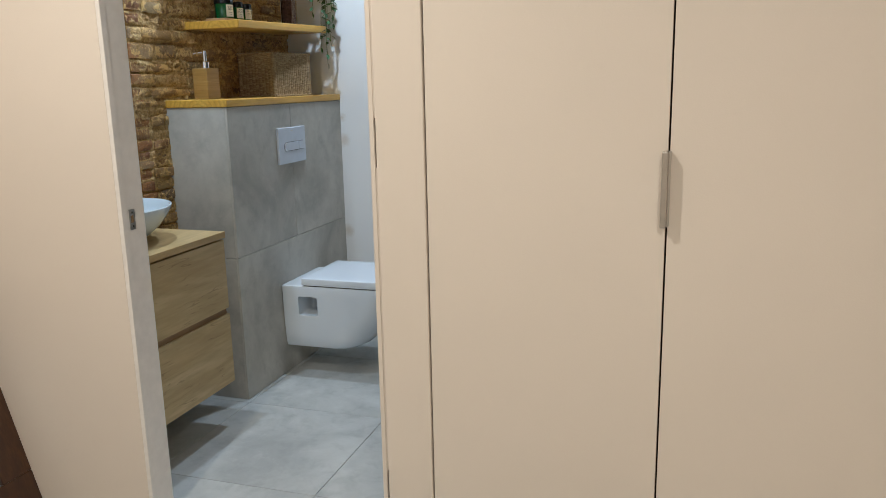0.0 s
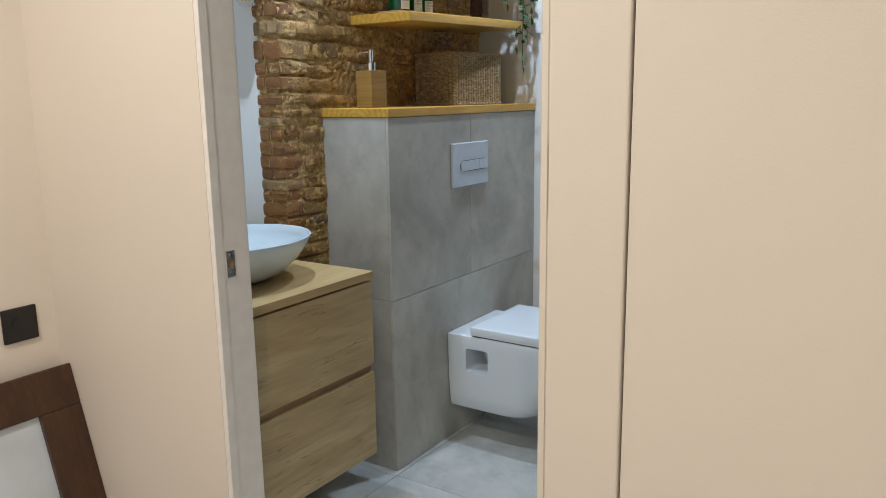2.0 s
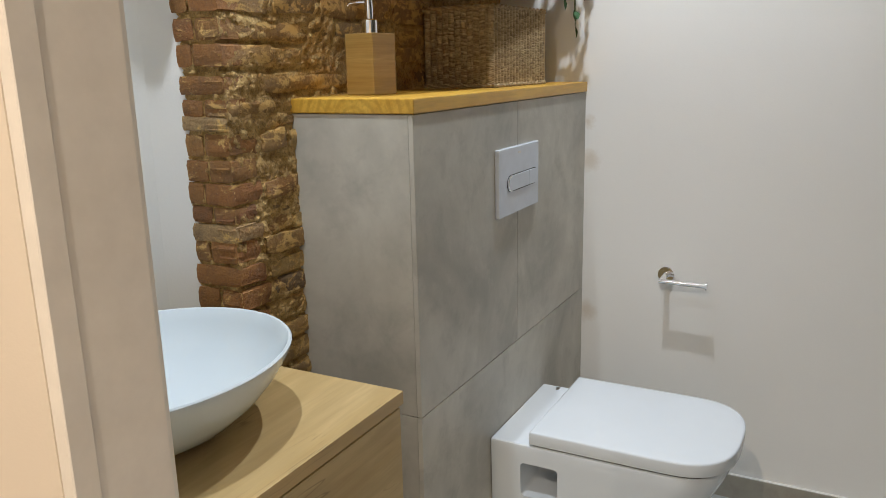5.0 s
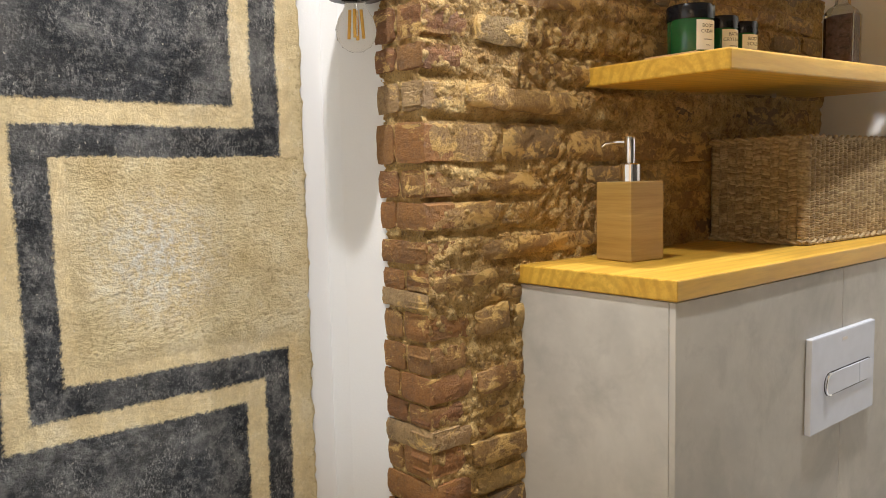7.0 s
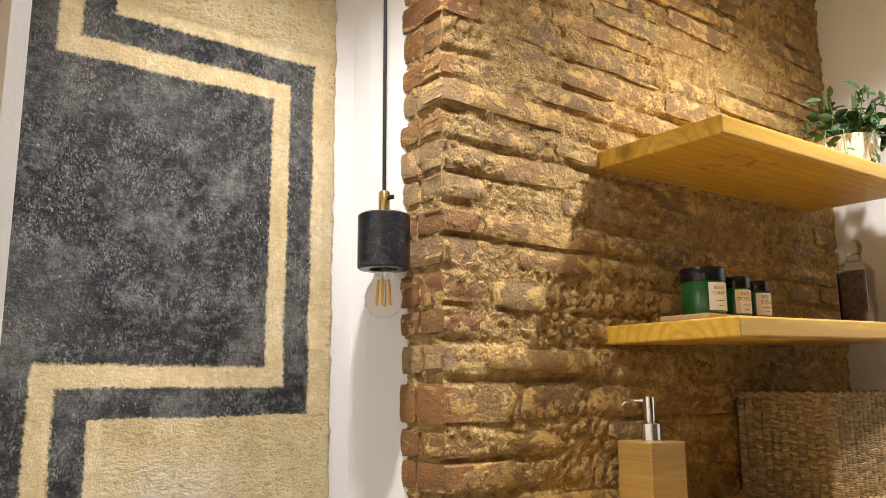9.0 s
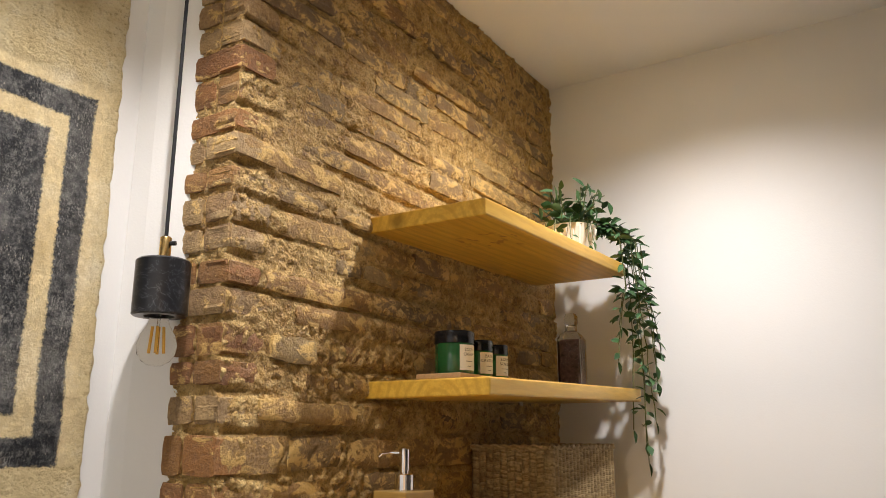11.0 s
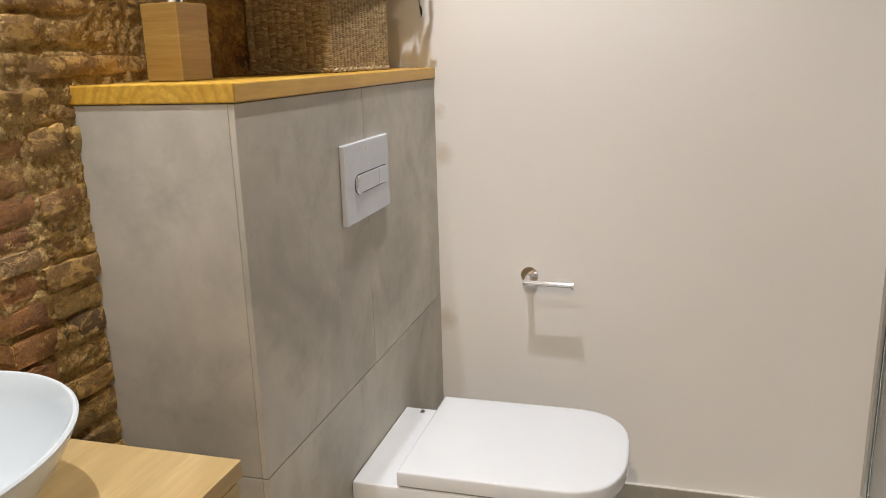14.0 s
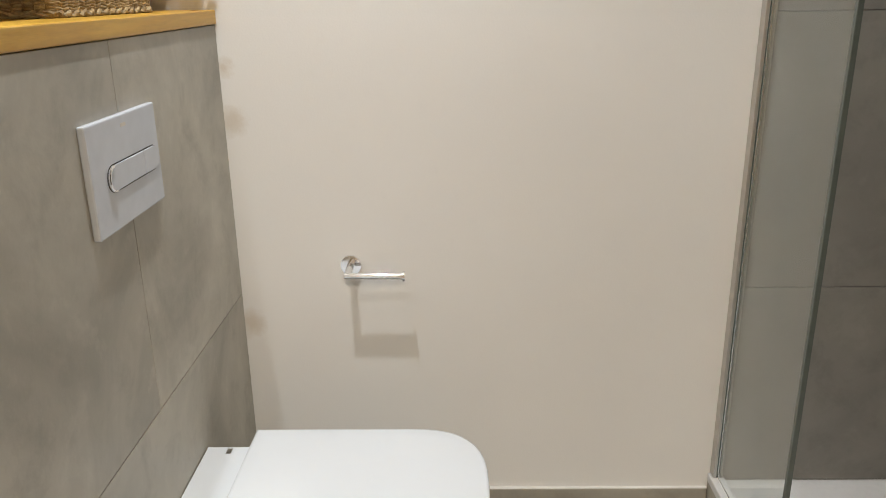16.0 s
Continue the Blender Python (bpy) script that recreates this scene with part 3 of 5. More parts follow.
def sliding_door():
    d = thing("sliding_door", (-0.3, 1.32, 0.01), "cream sliding pocket door slid open, with slot grips", "door")
    y0, y1, x0, x1 = 1.303, 1.338, LEAF, 0.5
    # Leaf with two slot-shaped grips cut into its hall face.
    bm = bmesh.new()
    gx0, gx1 = -0.344, -0.300
    box(x0, gx0, y0, y1, 0.01, 2.098, 0.002, 1, bm)
    box(gx1, -0.225, y0, y1, 0.01, 2.098, 0, 1, bm)
    for a, b in ((0.01, 0.12), (0.272, 1.064), (1.195, 2.098)):
        box(gx0, gx1, y0, y1, a, b, 0, 1, bm)
    part("leaf", bm, M["lacquer"], d)
    for a, b in ((0.12, 0.272), (1.064, 1.195)):
        g = part("grip", box(gx0, gx1, y0 + 0.016, y1, a, b), M["steel"], d, "recessed satin metal grip")
        corner = bmesh.new()
        for zz, s in ((a, 1), (b, -1)):
            r = 0.012
            arc = [(gx0 + r - r * math.cos(t), zz + s * (r - r * math.sin(t))) for t in [i * math.pi / 12 for i in range(7)]]
            v0 = [corner.verts.new((x, y0 + 0.0005, z)) for x, z in arc + [(gx0, zz)]]
            v1 = [corner.verts.new((x, y0 + 0.016, z)) for x, z in arc + [(gx0, zz)]]
            corner.faces.new(v0)
            for i in range(len(v0)):
                j = (i + 1) % len(v0)
                corner.faces.new((v0[i], v0[j], v1[j], v1[i]))
        part("grip_corner", corner, M["lacquer"], g)


sliding_door()


def door_jamb():
    j = thing("door_jamb", (JAMB, (DW0 + DW1) / 2, 0), "pale grey-white lacquered door jamb with a strike plate", "door frame")
    part("jamb_board", box(JAMB - 0.012, JAMB, DW0 + 0.001, DW1, 0, 2.1, 0.0004, 1), M["jamb"], j)
    part("stop_strip", box(JAMB, JAMB + 0.0015, DW0 + 0.001, DW0 + 0.022, 0, 2.1, 0.0006, 1), M["jamb"], j)
    z0, z1, y0, y1 = 0.890, 0.946, 1.292, 1.314
    bm = bmesh.new()
    box(JAMB - 0.002, JAMB + 0.0015, y0, y1, z0, 0.909, 0, 1, bm)
    box(JAMB - 0.002, JAMB + 0.0015, y0, y1, 0.929, z1, 0, 1, bm)
    box(JAMB - 0.002, JAMB + 0.0015, y0, 1.297, 0.909, 0.929, 0, 1, bm)
    box(JAMB - 0.002, JAMB + 0.0015, 1.309, y1, 0.909, 0.929, 0, 1, bm)
    s = part("strike_plate", bm, M["alu"], j, "satin steel strike plate")
    # Shallow dark plug; the hole's shade is painted, not deep.
    part("latch_hole", box(JAMB - 0.001, JAMB + 0.0006, 1.297, 1.309, 0.909, 0.929), M["oak_shadow"], s)
    for z in (0.899, 0.938):
        part("screw", cylinder((JAMB + 0.0018, 1.303, z), 0.0033, 0.0016, (1, 0, 0), 16), M["chrome"], s)


door_jamb()
structure("wall_door_inner", prism([(-1.9, DW1 + 0.0002), (JAMB - 0.001, DW1 + 0.0002), (JAMB - 0.001, 1.3565), (JAMB - 0.016, 1.3665), (JAMB - 0.02, 1.367), (-1.9, 1.367)], 0, CEIL), M["white"], "white painted inner face of the door wall with a chamfered edge", "wall")

# Painted plaster wall with its white edge, and the slanting white plaster reveal beside the bricks.
def fresco_wall():
    bm = bmesh.new()
    ny, nz = 120, 300
    y0, y1 = 1.36, 1.905
    grid = []
    for k in range(nz + 1):
        z = CEIL * k / nz
        row = []
        for i in range(ny + 1):
            y = y0 + (y1 - y0) * i / ny
            if i == ny:
                y += 0.005 * noise.noise((3, z * 40, 0)) + 0.003 * noise.noise((3, z * 130, 5))
            h = 0.0025 * noise.noise((y * 14, z * 14, 2)) + 0.0016 * noise.noise((y * 60, z * 60, 7))
            row.append(bm.verts.new((FRES + h, y, z)))
        grid.append(row)
    for a, b in zip(grid, grid[1:]):
        for i in range(ny):
            bm.faces.new((a[i], a[i + 1], b[i + 1], b[i]))
    # thickness at the free edge
    edge = [r[-1] for r in grid]
    back = [bm.verts.new((FRES - 0.02, v.co.y, v.co.z)) for v in edge]
    for i in range(nz):
        bm.faces.new((edge[i], back[i], back[i + 1], edge[i + 1]))
    structure("wall_painted_plaster", bm, M["fresco"], "old plaster wall painted with a dark grey meander on ochre", "wall", True)


fresco_wall()
structure("wall_west", box(-1.9, FRES - 0.006, DW1 - 0.01, 2.0, 0, CEIL), M["white"], "white plaster wall behind the painted panel", "wall")
structure("wall_reveal", prism([(-1.775, 1.944), (FRES - 0.004, 1.944), (-1.74, 1.955), (-1.688, 1.986), (-1.67, 1.998), (-1.67, 2.05), (-1.775, 2.05)], 0, CEIL), M["white"], "slanting white plaster reveal beside the bricks", "wall")

# ---- floors, skirting, shower ----
floor = structure("floor", box(-1.9, HX1 + 0.1, HY0 - 0.1, FAR, -0.1, -0.003), M["grout"], "pale grey concrete-look tiled floor", "floor")

skirting = structure("baseboard", box(BOXX + 0.001, -0.206, FAR - 0.011, FAR, 0.0, 0.074, 0.0015), M["skirt_tile"], "grey tile skirting along the white wall", "baseboard")
structure("trim_skirting_joint", box(BOXX + 0.001, -0.206, FAR - 0.009, FAR, 0.0742, 0.0758), M["silicone"], "white sealed joint above the skirting", "trim")


def shower():
    s = thing("shower_tray", (0.3, 2.4, 0), "low white shower tray on a grey tiled curb", "shower")
    part("curb", box(-0.204, 0.84, 1.9, FAR - 0.002, 0.0, 0.092, 0.001), M["skirt_tile"], s, "grey tiled riser")
    bm = box(-0.206, -0.165, 1.9, FAR - 0.002, 0.092, 0.116, 0.004)
    box(-0.165, 0.84, 1.9, FAR - 0.002, 0.092, 0.102, 0, 1, bm)
    part("tray", bm, M["tray"], s, "white stone-resin tray")
    part("drain", cylinder((0.32, 2.92, 0.1035), 0.045, 0.004, segments=32, bevel=0.001), M["chrome"], s)
    part("upstand", box(-0.165, 0.84, FAR - 0.012, FAR - 0.0115, 0.102, 0.112), M["silicone"], s)


shower()
shower_wall = structure("wall_shower_tiles", box(-0.172, 0.85, FAR - 0.0085, FAR - 0.0005, 0.1, CEIL), M["grout_dark"], "dark grey tiled shower wall", "wall")


def shower_screen():
    s = thing("shower_screen", (-0.185, 3.0, 0.116), "fixed clear glass shower screen with a wall profile", "shower screen")
    x0, x1 = -0.189, -0.181
    g = part("pane", box(x0, x1, 2.826, FAR - 0.024, 0.117, 2.0), M["glass"], s)
    g.visible_shadow = False
    part("edge_seal", box(x0 - 0.001, x1 + 0.001, 2.816, 2.8255, 0.117, 2.0, 0.001), M["glass_edge"], s, "dark translucent edge seal")
    bm = box(-0.200, -0.192, FAR - 0.026, FAR - 0.0005, 0.117, 2.0, 0.001)
    box(-0.178, -0.172, FAR - 0.026, FAR - 0.0005, 0.117, 2.0, 0.001, 1, bm)
    part("wall_profile", bm, M["alu"], s, "slim aluminium wall profile")
    part("gasket", box(-0.192, -0.1895, FAR - 0.026, FAR - 0.012, 0.117, 2.0), M["glass_edge"], s)
    bar = part("support_bar", tube([(-0.40, FAR - 0.02, 1.857), (-0.29, FAR - 0.08, 1.857), (-0.196, FAR - 0.14, 1.857)], 0.008, 16), M["chrome"], s, smooth=True)
    part("flange", cylinder((-0.402, FAR - 0.006, 1.857), 0.024, 0.011, (0, 1, 0), 40, 0.003), M["chrome"], bar, smooth=True)
    part("joint", cylinder((-0.402, FAR - 0.018, 1.857), 0.012, 0.014, (0, 1, 0), 32, 0.002), M["steel"], bar, smooth=True)
    part("clamp", box(-0.200, -0.176, FAR - 0.155, FAR - 0.125, 1.842, 1.872, 0.002), M["chrome"], bar)


shower_screen()

# ---- cistern box, plank and flush plate ----
cistern = structure("wall_cistern_box", box(-1.60, BOXX - 0.009, BOXY + 0.009, FAR, 0, 1.193), M["grout_mid"], "tiled half-height wall hiding the cistern", "wall")

plank = thing("cistern_plank", (-1.44, 2.68, 1.194), "thick honey-varnished pine plank capping the cistern wall", "plank")
part("board", box(-1.60, BOXX + 0.004, BOXY - 0.004, FAR - 0.001, 1.194, 1.2225, 0.0025), M["pine"], plank)


def flush_plate():
    f = thing("flush_plate", (BOXX, 2.653, 0.934), "satin grey dual flush plate with one long oval button", "flush plate")
    x = BOXX
    part("plate", box(x, x + 0.011, 2.531, 2.776, 0.934, 1.091, 0.0025), M["plate"], f, smooth=False)

    def slot(y0, y1, z0, z1, x0, x1, left, right, name, mat, parent):
        r = (z1 - z0) / 2
        pts = []
        if right:
            pts += [(y1 - r + r * math.sin(a), z0 + r - r * math.cos(a)) for a in [math.pi * i / 12 for i in range(13)]]
        else:
            pts += [(y1, z0), (y1, z1)]
        if left:
            pts += [(y0 + r - r * math.sin(a), z1 - r + r * math.cos(a)) for a in [math.pi * i / 12 for i in range(13)]]
        else:
            pts += [(y0, z1), (y0, z0)]
        bm = bmesh.new()
        a = [bm.verts.new((x0, y, z)) for y, z in pts]
        b = [bm.verts.new((x1, y, z)) for y, z in pts]
        bm.faces.new(a)
        top = bm.faces.new(b)
        for i in range(len(a)):
            j = (i + 1) % len(a)
            bm.faces.new((a[i], a[j], b[j], b[i]))
        bmesh.ops.bevel(bm, geom=top.edges[:], offset=0.001, segments=1, affect="EDGES")
        return part(name, bm, mat, parent)

    # Black layer under the buttons paints the shade in the gap round them.
    slot(2.575, 2.767, 0.988, 1.028, x + 0.009, x + 0.0115, True, True, "button_gap", M["shadowgap"], f)
    slot(2.577, 2.707, 0.990, 1.026, x + 0.010, x + 0.0135, True, False, "large_button", M["plate"], f)
    slot(2.709, 2.765, 0.990, 1.026, x + 0.010, x + 0.0135, False, True, "small_button", M["plate"], f)
    arc = [(x + 0.0138, 2.595 - 0.0175 * math.sin(a), 1.008 + 0.0175 * math.cos(a)) for a in [math.pi * i / 14 for i in range(15)]]
    part("chrome_arc", tube(arc, 0.0022, 8), M["chrome"], f, "chrome crescent on the button")
    part("mark", box(x + 0.0108, x + 0.0114, 2.642, 2.660, 1.073, 1.078), M["steel"], f)


flush_plate()


# ---- toilet ----
def d_outline(x0, x1, yc, w, back_r, n=20, front=0.62):
    """Plan of a D-shaped pan: straight back at x0, rounded front at x1."""
    h = w / 2
    pts = [(x0, yc + h), (x0, yc - h)]
    depth = h * front * 1.35
    xs = x1 - depth
    for i in range(n + 1):
        a = -math.pi / 2 + math.pi * i / n
        c, s = math.cos(a), math.sin(a)
        e = 0.72
        pts.append((xs + depth * (abs(c) ** e), yc + h * math.copysign(abs(s) ** e, s)))
    return pts


def loft(sections):
    """Skin a stack of (outline, z) with the same number of points, closed at both ends."""
    bm = bmesh.new()
    rings = [[bm.verts.new((x, y, z)) for x, y in o] for o, z in sections]
    n = len(rings[0])
    for a, b in zip(rings, rings[1:]):
        for i in range(n):
            j = (i + 1) % n
            bm.faces.new((a[i], a[j], b[j], b[i]))
    bm.faces.new(rings[0])
    bm.faces.new(rings[-1])
    return bm


def toilet():
    t = thing("toilet", (BOXX, 2.675, 0.12), "white wall-hung toilet with a closed D-shaped lid", "toilet")
    yc, w = 2.675, 0.36
    b = BOXX + 0.002
    secs = []
    for k, (z, dx, ww) in enumerate([(0.118, 0.30, 0.285), (0.124, 0.335, 0.312), (0.140, 0.365, 0.330), (0.18, 0.405, 0.342), (0.24, 0.448, 0.350), (0.31, 0.492, 0.356),
                                     (0.37, 0.522, 0.359), (0.400, 0.532, 0.360), (0.406, 0.530, 0.357), (0.408, 0.526, 0.352)]):
        secs.append((d_outline(b, b + dx, yc, ww, 0.02), z))
    bm = loft(secs)
    body = part("bowl", bm, M["ceramic"], t, smooth=True)
    hole = bpy.data.meshes.new("recess_cutter")
    cut = box(-1.238, -1.146, yc - 0.25, yc - 0.05, 0.274, 0.361, 0.010, 3)
    cut.to_mesh(hole)
    cut.free()
    # The fixing recess in both flanks, cut out of the bowl.
    for side in (0,):
        cutter = bpy.data.objects.new("recess_cutter", hole)
        scene.collection.objects.link(cutter)
        mod = body.modifiers.new("recess", "BOOLEAN")
        mod.object, mod.operation, mod.solver = cutter, "DIFFERENCE", "EXACT"
        deps = bpy.context.evaluated_depsgraph_get()
        cooked = bpy.data.meshes.new_from_object(body.evaluated_get(deps))
        body.modifiers.clear()
        body.data = cooked
        bpy.data.objects.remove(cutter)
    cooked.set_sharp_from_angle(angle=radians(35))
    part("fixing_bolt", cylinder((-1.19, yc - 0.085, 0.345), 0.009, 0.07, (0, 1, 0), 12), M["tray"], t)
    x0, x1 = -1.215, -0.768
    # Thin layer at seat height, coloured black as the shade line under the lid.
    part("seat", loft([(d_outline(x0 + 0.006, x1 - 0.006, yc, w - 0.012, 0.02), 0.4085), (d_outline(x0 + 0.006, x1 - 0.006, yc, w - 0.012, 0.02), 0.4125)]), M["shadowgap"], t, "thin black layer painted as the shade line under the lid", smooth=True)
    lid = []
    for z, inset in ((0.4125, 0.004), (0.4135, 0.001), (0.4165, 0.0), (0.4405, 0.0), (0.4432, 0.0008), (0.4447, 0.0028), (0.4455, 0.007), (0.4463, 0.03), (0.4471, 0.08), (0.4476, 0.14)):
        lid.append((d_outline(x0 + inset, x1 - inset, yc, w + 0.004 - 2 * inset, 0.02), z))
    part("lid", loft(lid), M["ceramic"], t, "glossy white closed lid", smooth=True)
    part("mark", box(-1.272, -1.262, 2.828, 2.845, 0.4082, 0.4086), M["steel"], t)


toilet()


def paper_holder():
    h = thing("paper_holder", (-1.062, FAR, 0.655), "small chrome toilet paper holder without a roll", "paper holder")
    y = FAR - 0.055
    part("rosette", cylinder((-1.060, FAR - 0.0055, 0.668), 0.023, 0.011, (0, 1, 0), 40, 0.002), M["chrome"], h, smooth=True)
    part("arm", tube([(-1.060, FAR - 0.01, 0.668), (-1.060, y + 0.008, 0.664), (-1.061, y, 0.660)], 0.0085, 16), M["chrome"], h, smooth=True)
    part("bar", tube([(-1.069, y, 0.660), (-0.94, y, 0.658)], 0.0075, 16), M["chrome"], h, smooth=True)
    part("end_stop", cylinder((-0.938, y, 0.658), 0.0125, 0.005, (1, 0, 0), 24, 0.001), M["chrome"], h, smooth=True)


paper_holder()


# ---- vanity and basin ----
def vanity():
    x0, x1, y0, y1 = FRES + 0.006, -1.242, 1.372, 1.976
    v = thing("vanity_unit", ((x0 + x1) / 2, (y0 + y1) / 2, 0.172), "wall-hung oak-look vanity with two handleless drawers", "vanity")
    part("carcass", box(x0, x1 - 0.020, y0 + 0.001, y1 - 0.001, 0.172, 0.7265, 0.001), M["oak"], v)
    # Strip in darkened oak paints the shade of the groove between drawers.
    part("recess", box(x1 - 0.0205, x1 - 0.012, y0 + 0.002, y1 - 0.002, 0.43, 0.47), M["oak_shadow"], v)
    part("drawer_front", box(x1 - 0.0195, x1, y0, y1, 0.461, 0.7195, 0.0012), M["oak"], v)
    low = bmesh.new()
    box(x1 - 0.0195, x1, y0, y1, 0.170, 0.437, 0.0012, 2, low)
    part("drawer_front", low, M["oak"], v)
    part("worktop", box(x0, x1 + 0.006, y0 - 0.002, y1 + 0.002, 0.7275, 0.751, 0.001), M["oak_top"], v)


vanity()


def basin():
    c = (-1.500, 1.672, 0.751)
    b = thing("basin", c, "round white countertop basin on the vanity", "basin")
    prof = [(0.0, 0.0), (0.075, 0.0), (0.082, 0.003), (0.10, 0.010), (0.135, 0.033), (0.163, 0.064), (0.185, 0.098), (0.198, 0.126), (0.2035, 0.141),
            (0.204, 0.1445), (0.202, 0.147), (0.199, 0.147), (0.197, 0.1445), (0.190, 0.124), (0.176, 0.096), (0.155, 0.066), (0.125, 0.037), (0.08, 0.020), (0.03, 0.0155), (0.0, 0.015)]
    part("bowl", lathe([(r * 1.02, h * 0.86) for r, h in prof], c, 80, 1.0, 1.17), M["basin"], b, smooth=True)
    part("waste", lathe([(0.0, 0.0225), (0.024, 0.022), (0.030, 0.020), (0.031, 0.014), (0.0, 0.014)], c, 32), M["chrome"], b, "chrome waste plug", smooth=True)


basin()


def tap():
    x, y, z = -1.608, 1.406, 0.751
    t = thing("basin_tap", (x, y, z), "tall dark chrome basin tap with a long flat spout", "tap")
    part("column", lathe([(0, 0), (0.025, 0), (0.025, 0.005), (0.019, 0.008), (0.019, 0.185), (0.017, 0.188), (0, 0.188)], (x, y, z), 32), M["chrome"], t, smooth=True)
    bm = box(-0.017, 0.017, 0.0, 0.275, 0.132, 0.152, 0.003)
    for v in bm.verts:
        if v.co.y > 0.2:
            v.co.x *= 0.75
            v.co.y -= 0.045 if v.co.z < 0.142 else 0.0
    bmesh.ops.transform(bm, matrix=Matrix.Translation((x, y, z)) @ Matrix.Rotation(radians(-3), 4, "Z"), verts=bm.verts[:])
    part("spout", bm, M["steel"], t)
    part("lever", tube([(x, y, z + 0.186), (x, y, z + 0.205), (x - 0.02, y - 0.008, z + 0.222)], 0.006, 12), M["chrome"], t, smooth=True)


tap()


# ---- shelves and what stands on them ----
def shelf(y0, y1, ztop, rise, name_label):
    s = thing("shelf", (-1.46, (y0 + y1) / 2, ztop - 0.031), name_label, "shelf", "pine wall shelves")
    bm = box(-1.61, -1.338, y0, y1, ztop - 0.031, ztop, 0.003)
    for v in bm.verts:
        v.co.z += rise * (v.co.y - y0) / (y1 - y0)
    part("board", bm, M["pine"], s)
    for f in (0.73,):
        zz = ztop - 0.031 + rise * f
        part("bracket_pin", cylinder((-1.566, y0 + f * (y1 - y0), zz - 0.003), 0.006, 0.008, segments=16), M["chrome"], s, "small bright fixing pin")
    return s


shelf(2.338, 3.122, 1.530, 0.019, "honey-varnished pine shelf board holding jars")
shelf(2.330, 3.055, 1.836, 0.018, "honey-varnished pine shelf board holding a trailing plant")


def soap_dispenser():
    c = Vector((-1.501, 2.330, 1.223))
    s = thing("soap_dispenser", c, "square bamboo soap dispenser with a chrome pump", "soap dispenser")
    turn = Matrix.Translation(c) @ Matrix.Rotation(radians(-7), 4, "Z")

    def placed(bm):
        bmesh.ops.transform(bm, matrix=turn, verts=bm.verts[:])
        return bm
    h = 0.122
    part("body", placed(box(-0.0365, 0.0365, -0.0365, 0.0365, 0, h, 0.002)), M["bamboo"], s)
    part("collar", placed(lathe([(0.0, h), (0.0165, h), (0.0165, h + 0.026), (0.0145, h + 0.028), (0.0, h + 0.028)], (0, 0, 0), 28)), M["chrome"], s, smooth=True)
    part("pump_head", placed(lathe([(0.0, h + 0.028), (0.0075, h + 0.028), (0.0085, h + 0.034), (0.0085, h + 0.067), (0.0075, h + 0.069), (0.0, h + 0.069)], (0, 0, 0), 24)), M["chrome"], s, smooth=True)
    part("spout", placed(tube([(0, 0, h + 0.061), (-0.018, -0.008, h + 0.062), (-0.036, -0.016, h + 0.061), (-0.041, -0.018, h + 0.055)], 0.0032, 10)), M["chrome"], s, smooth=True)


soap_dispenser()


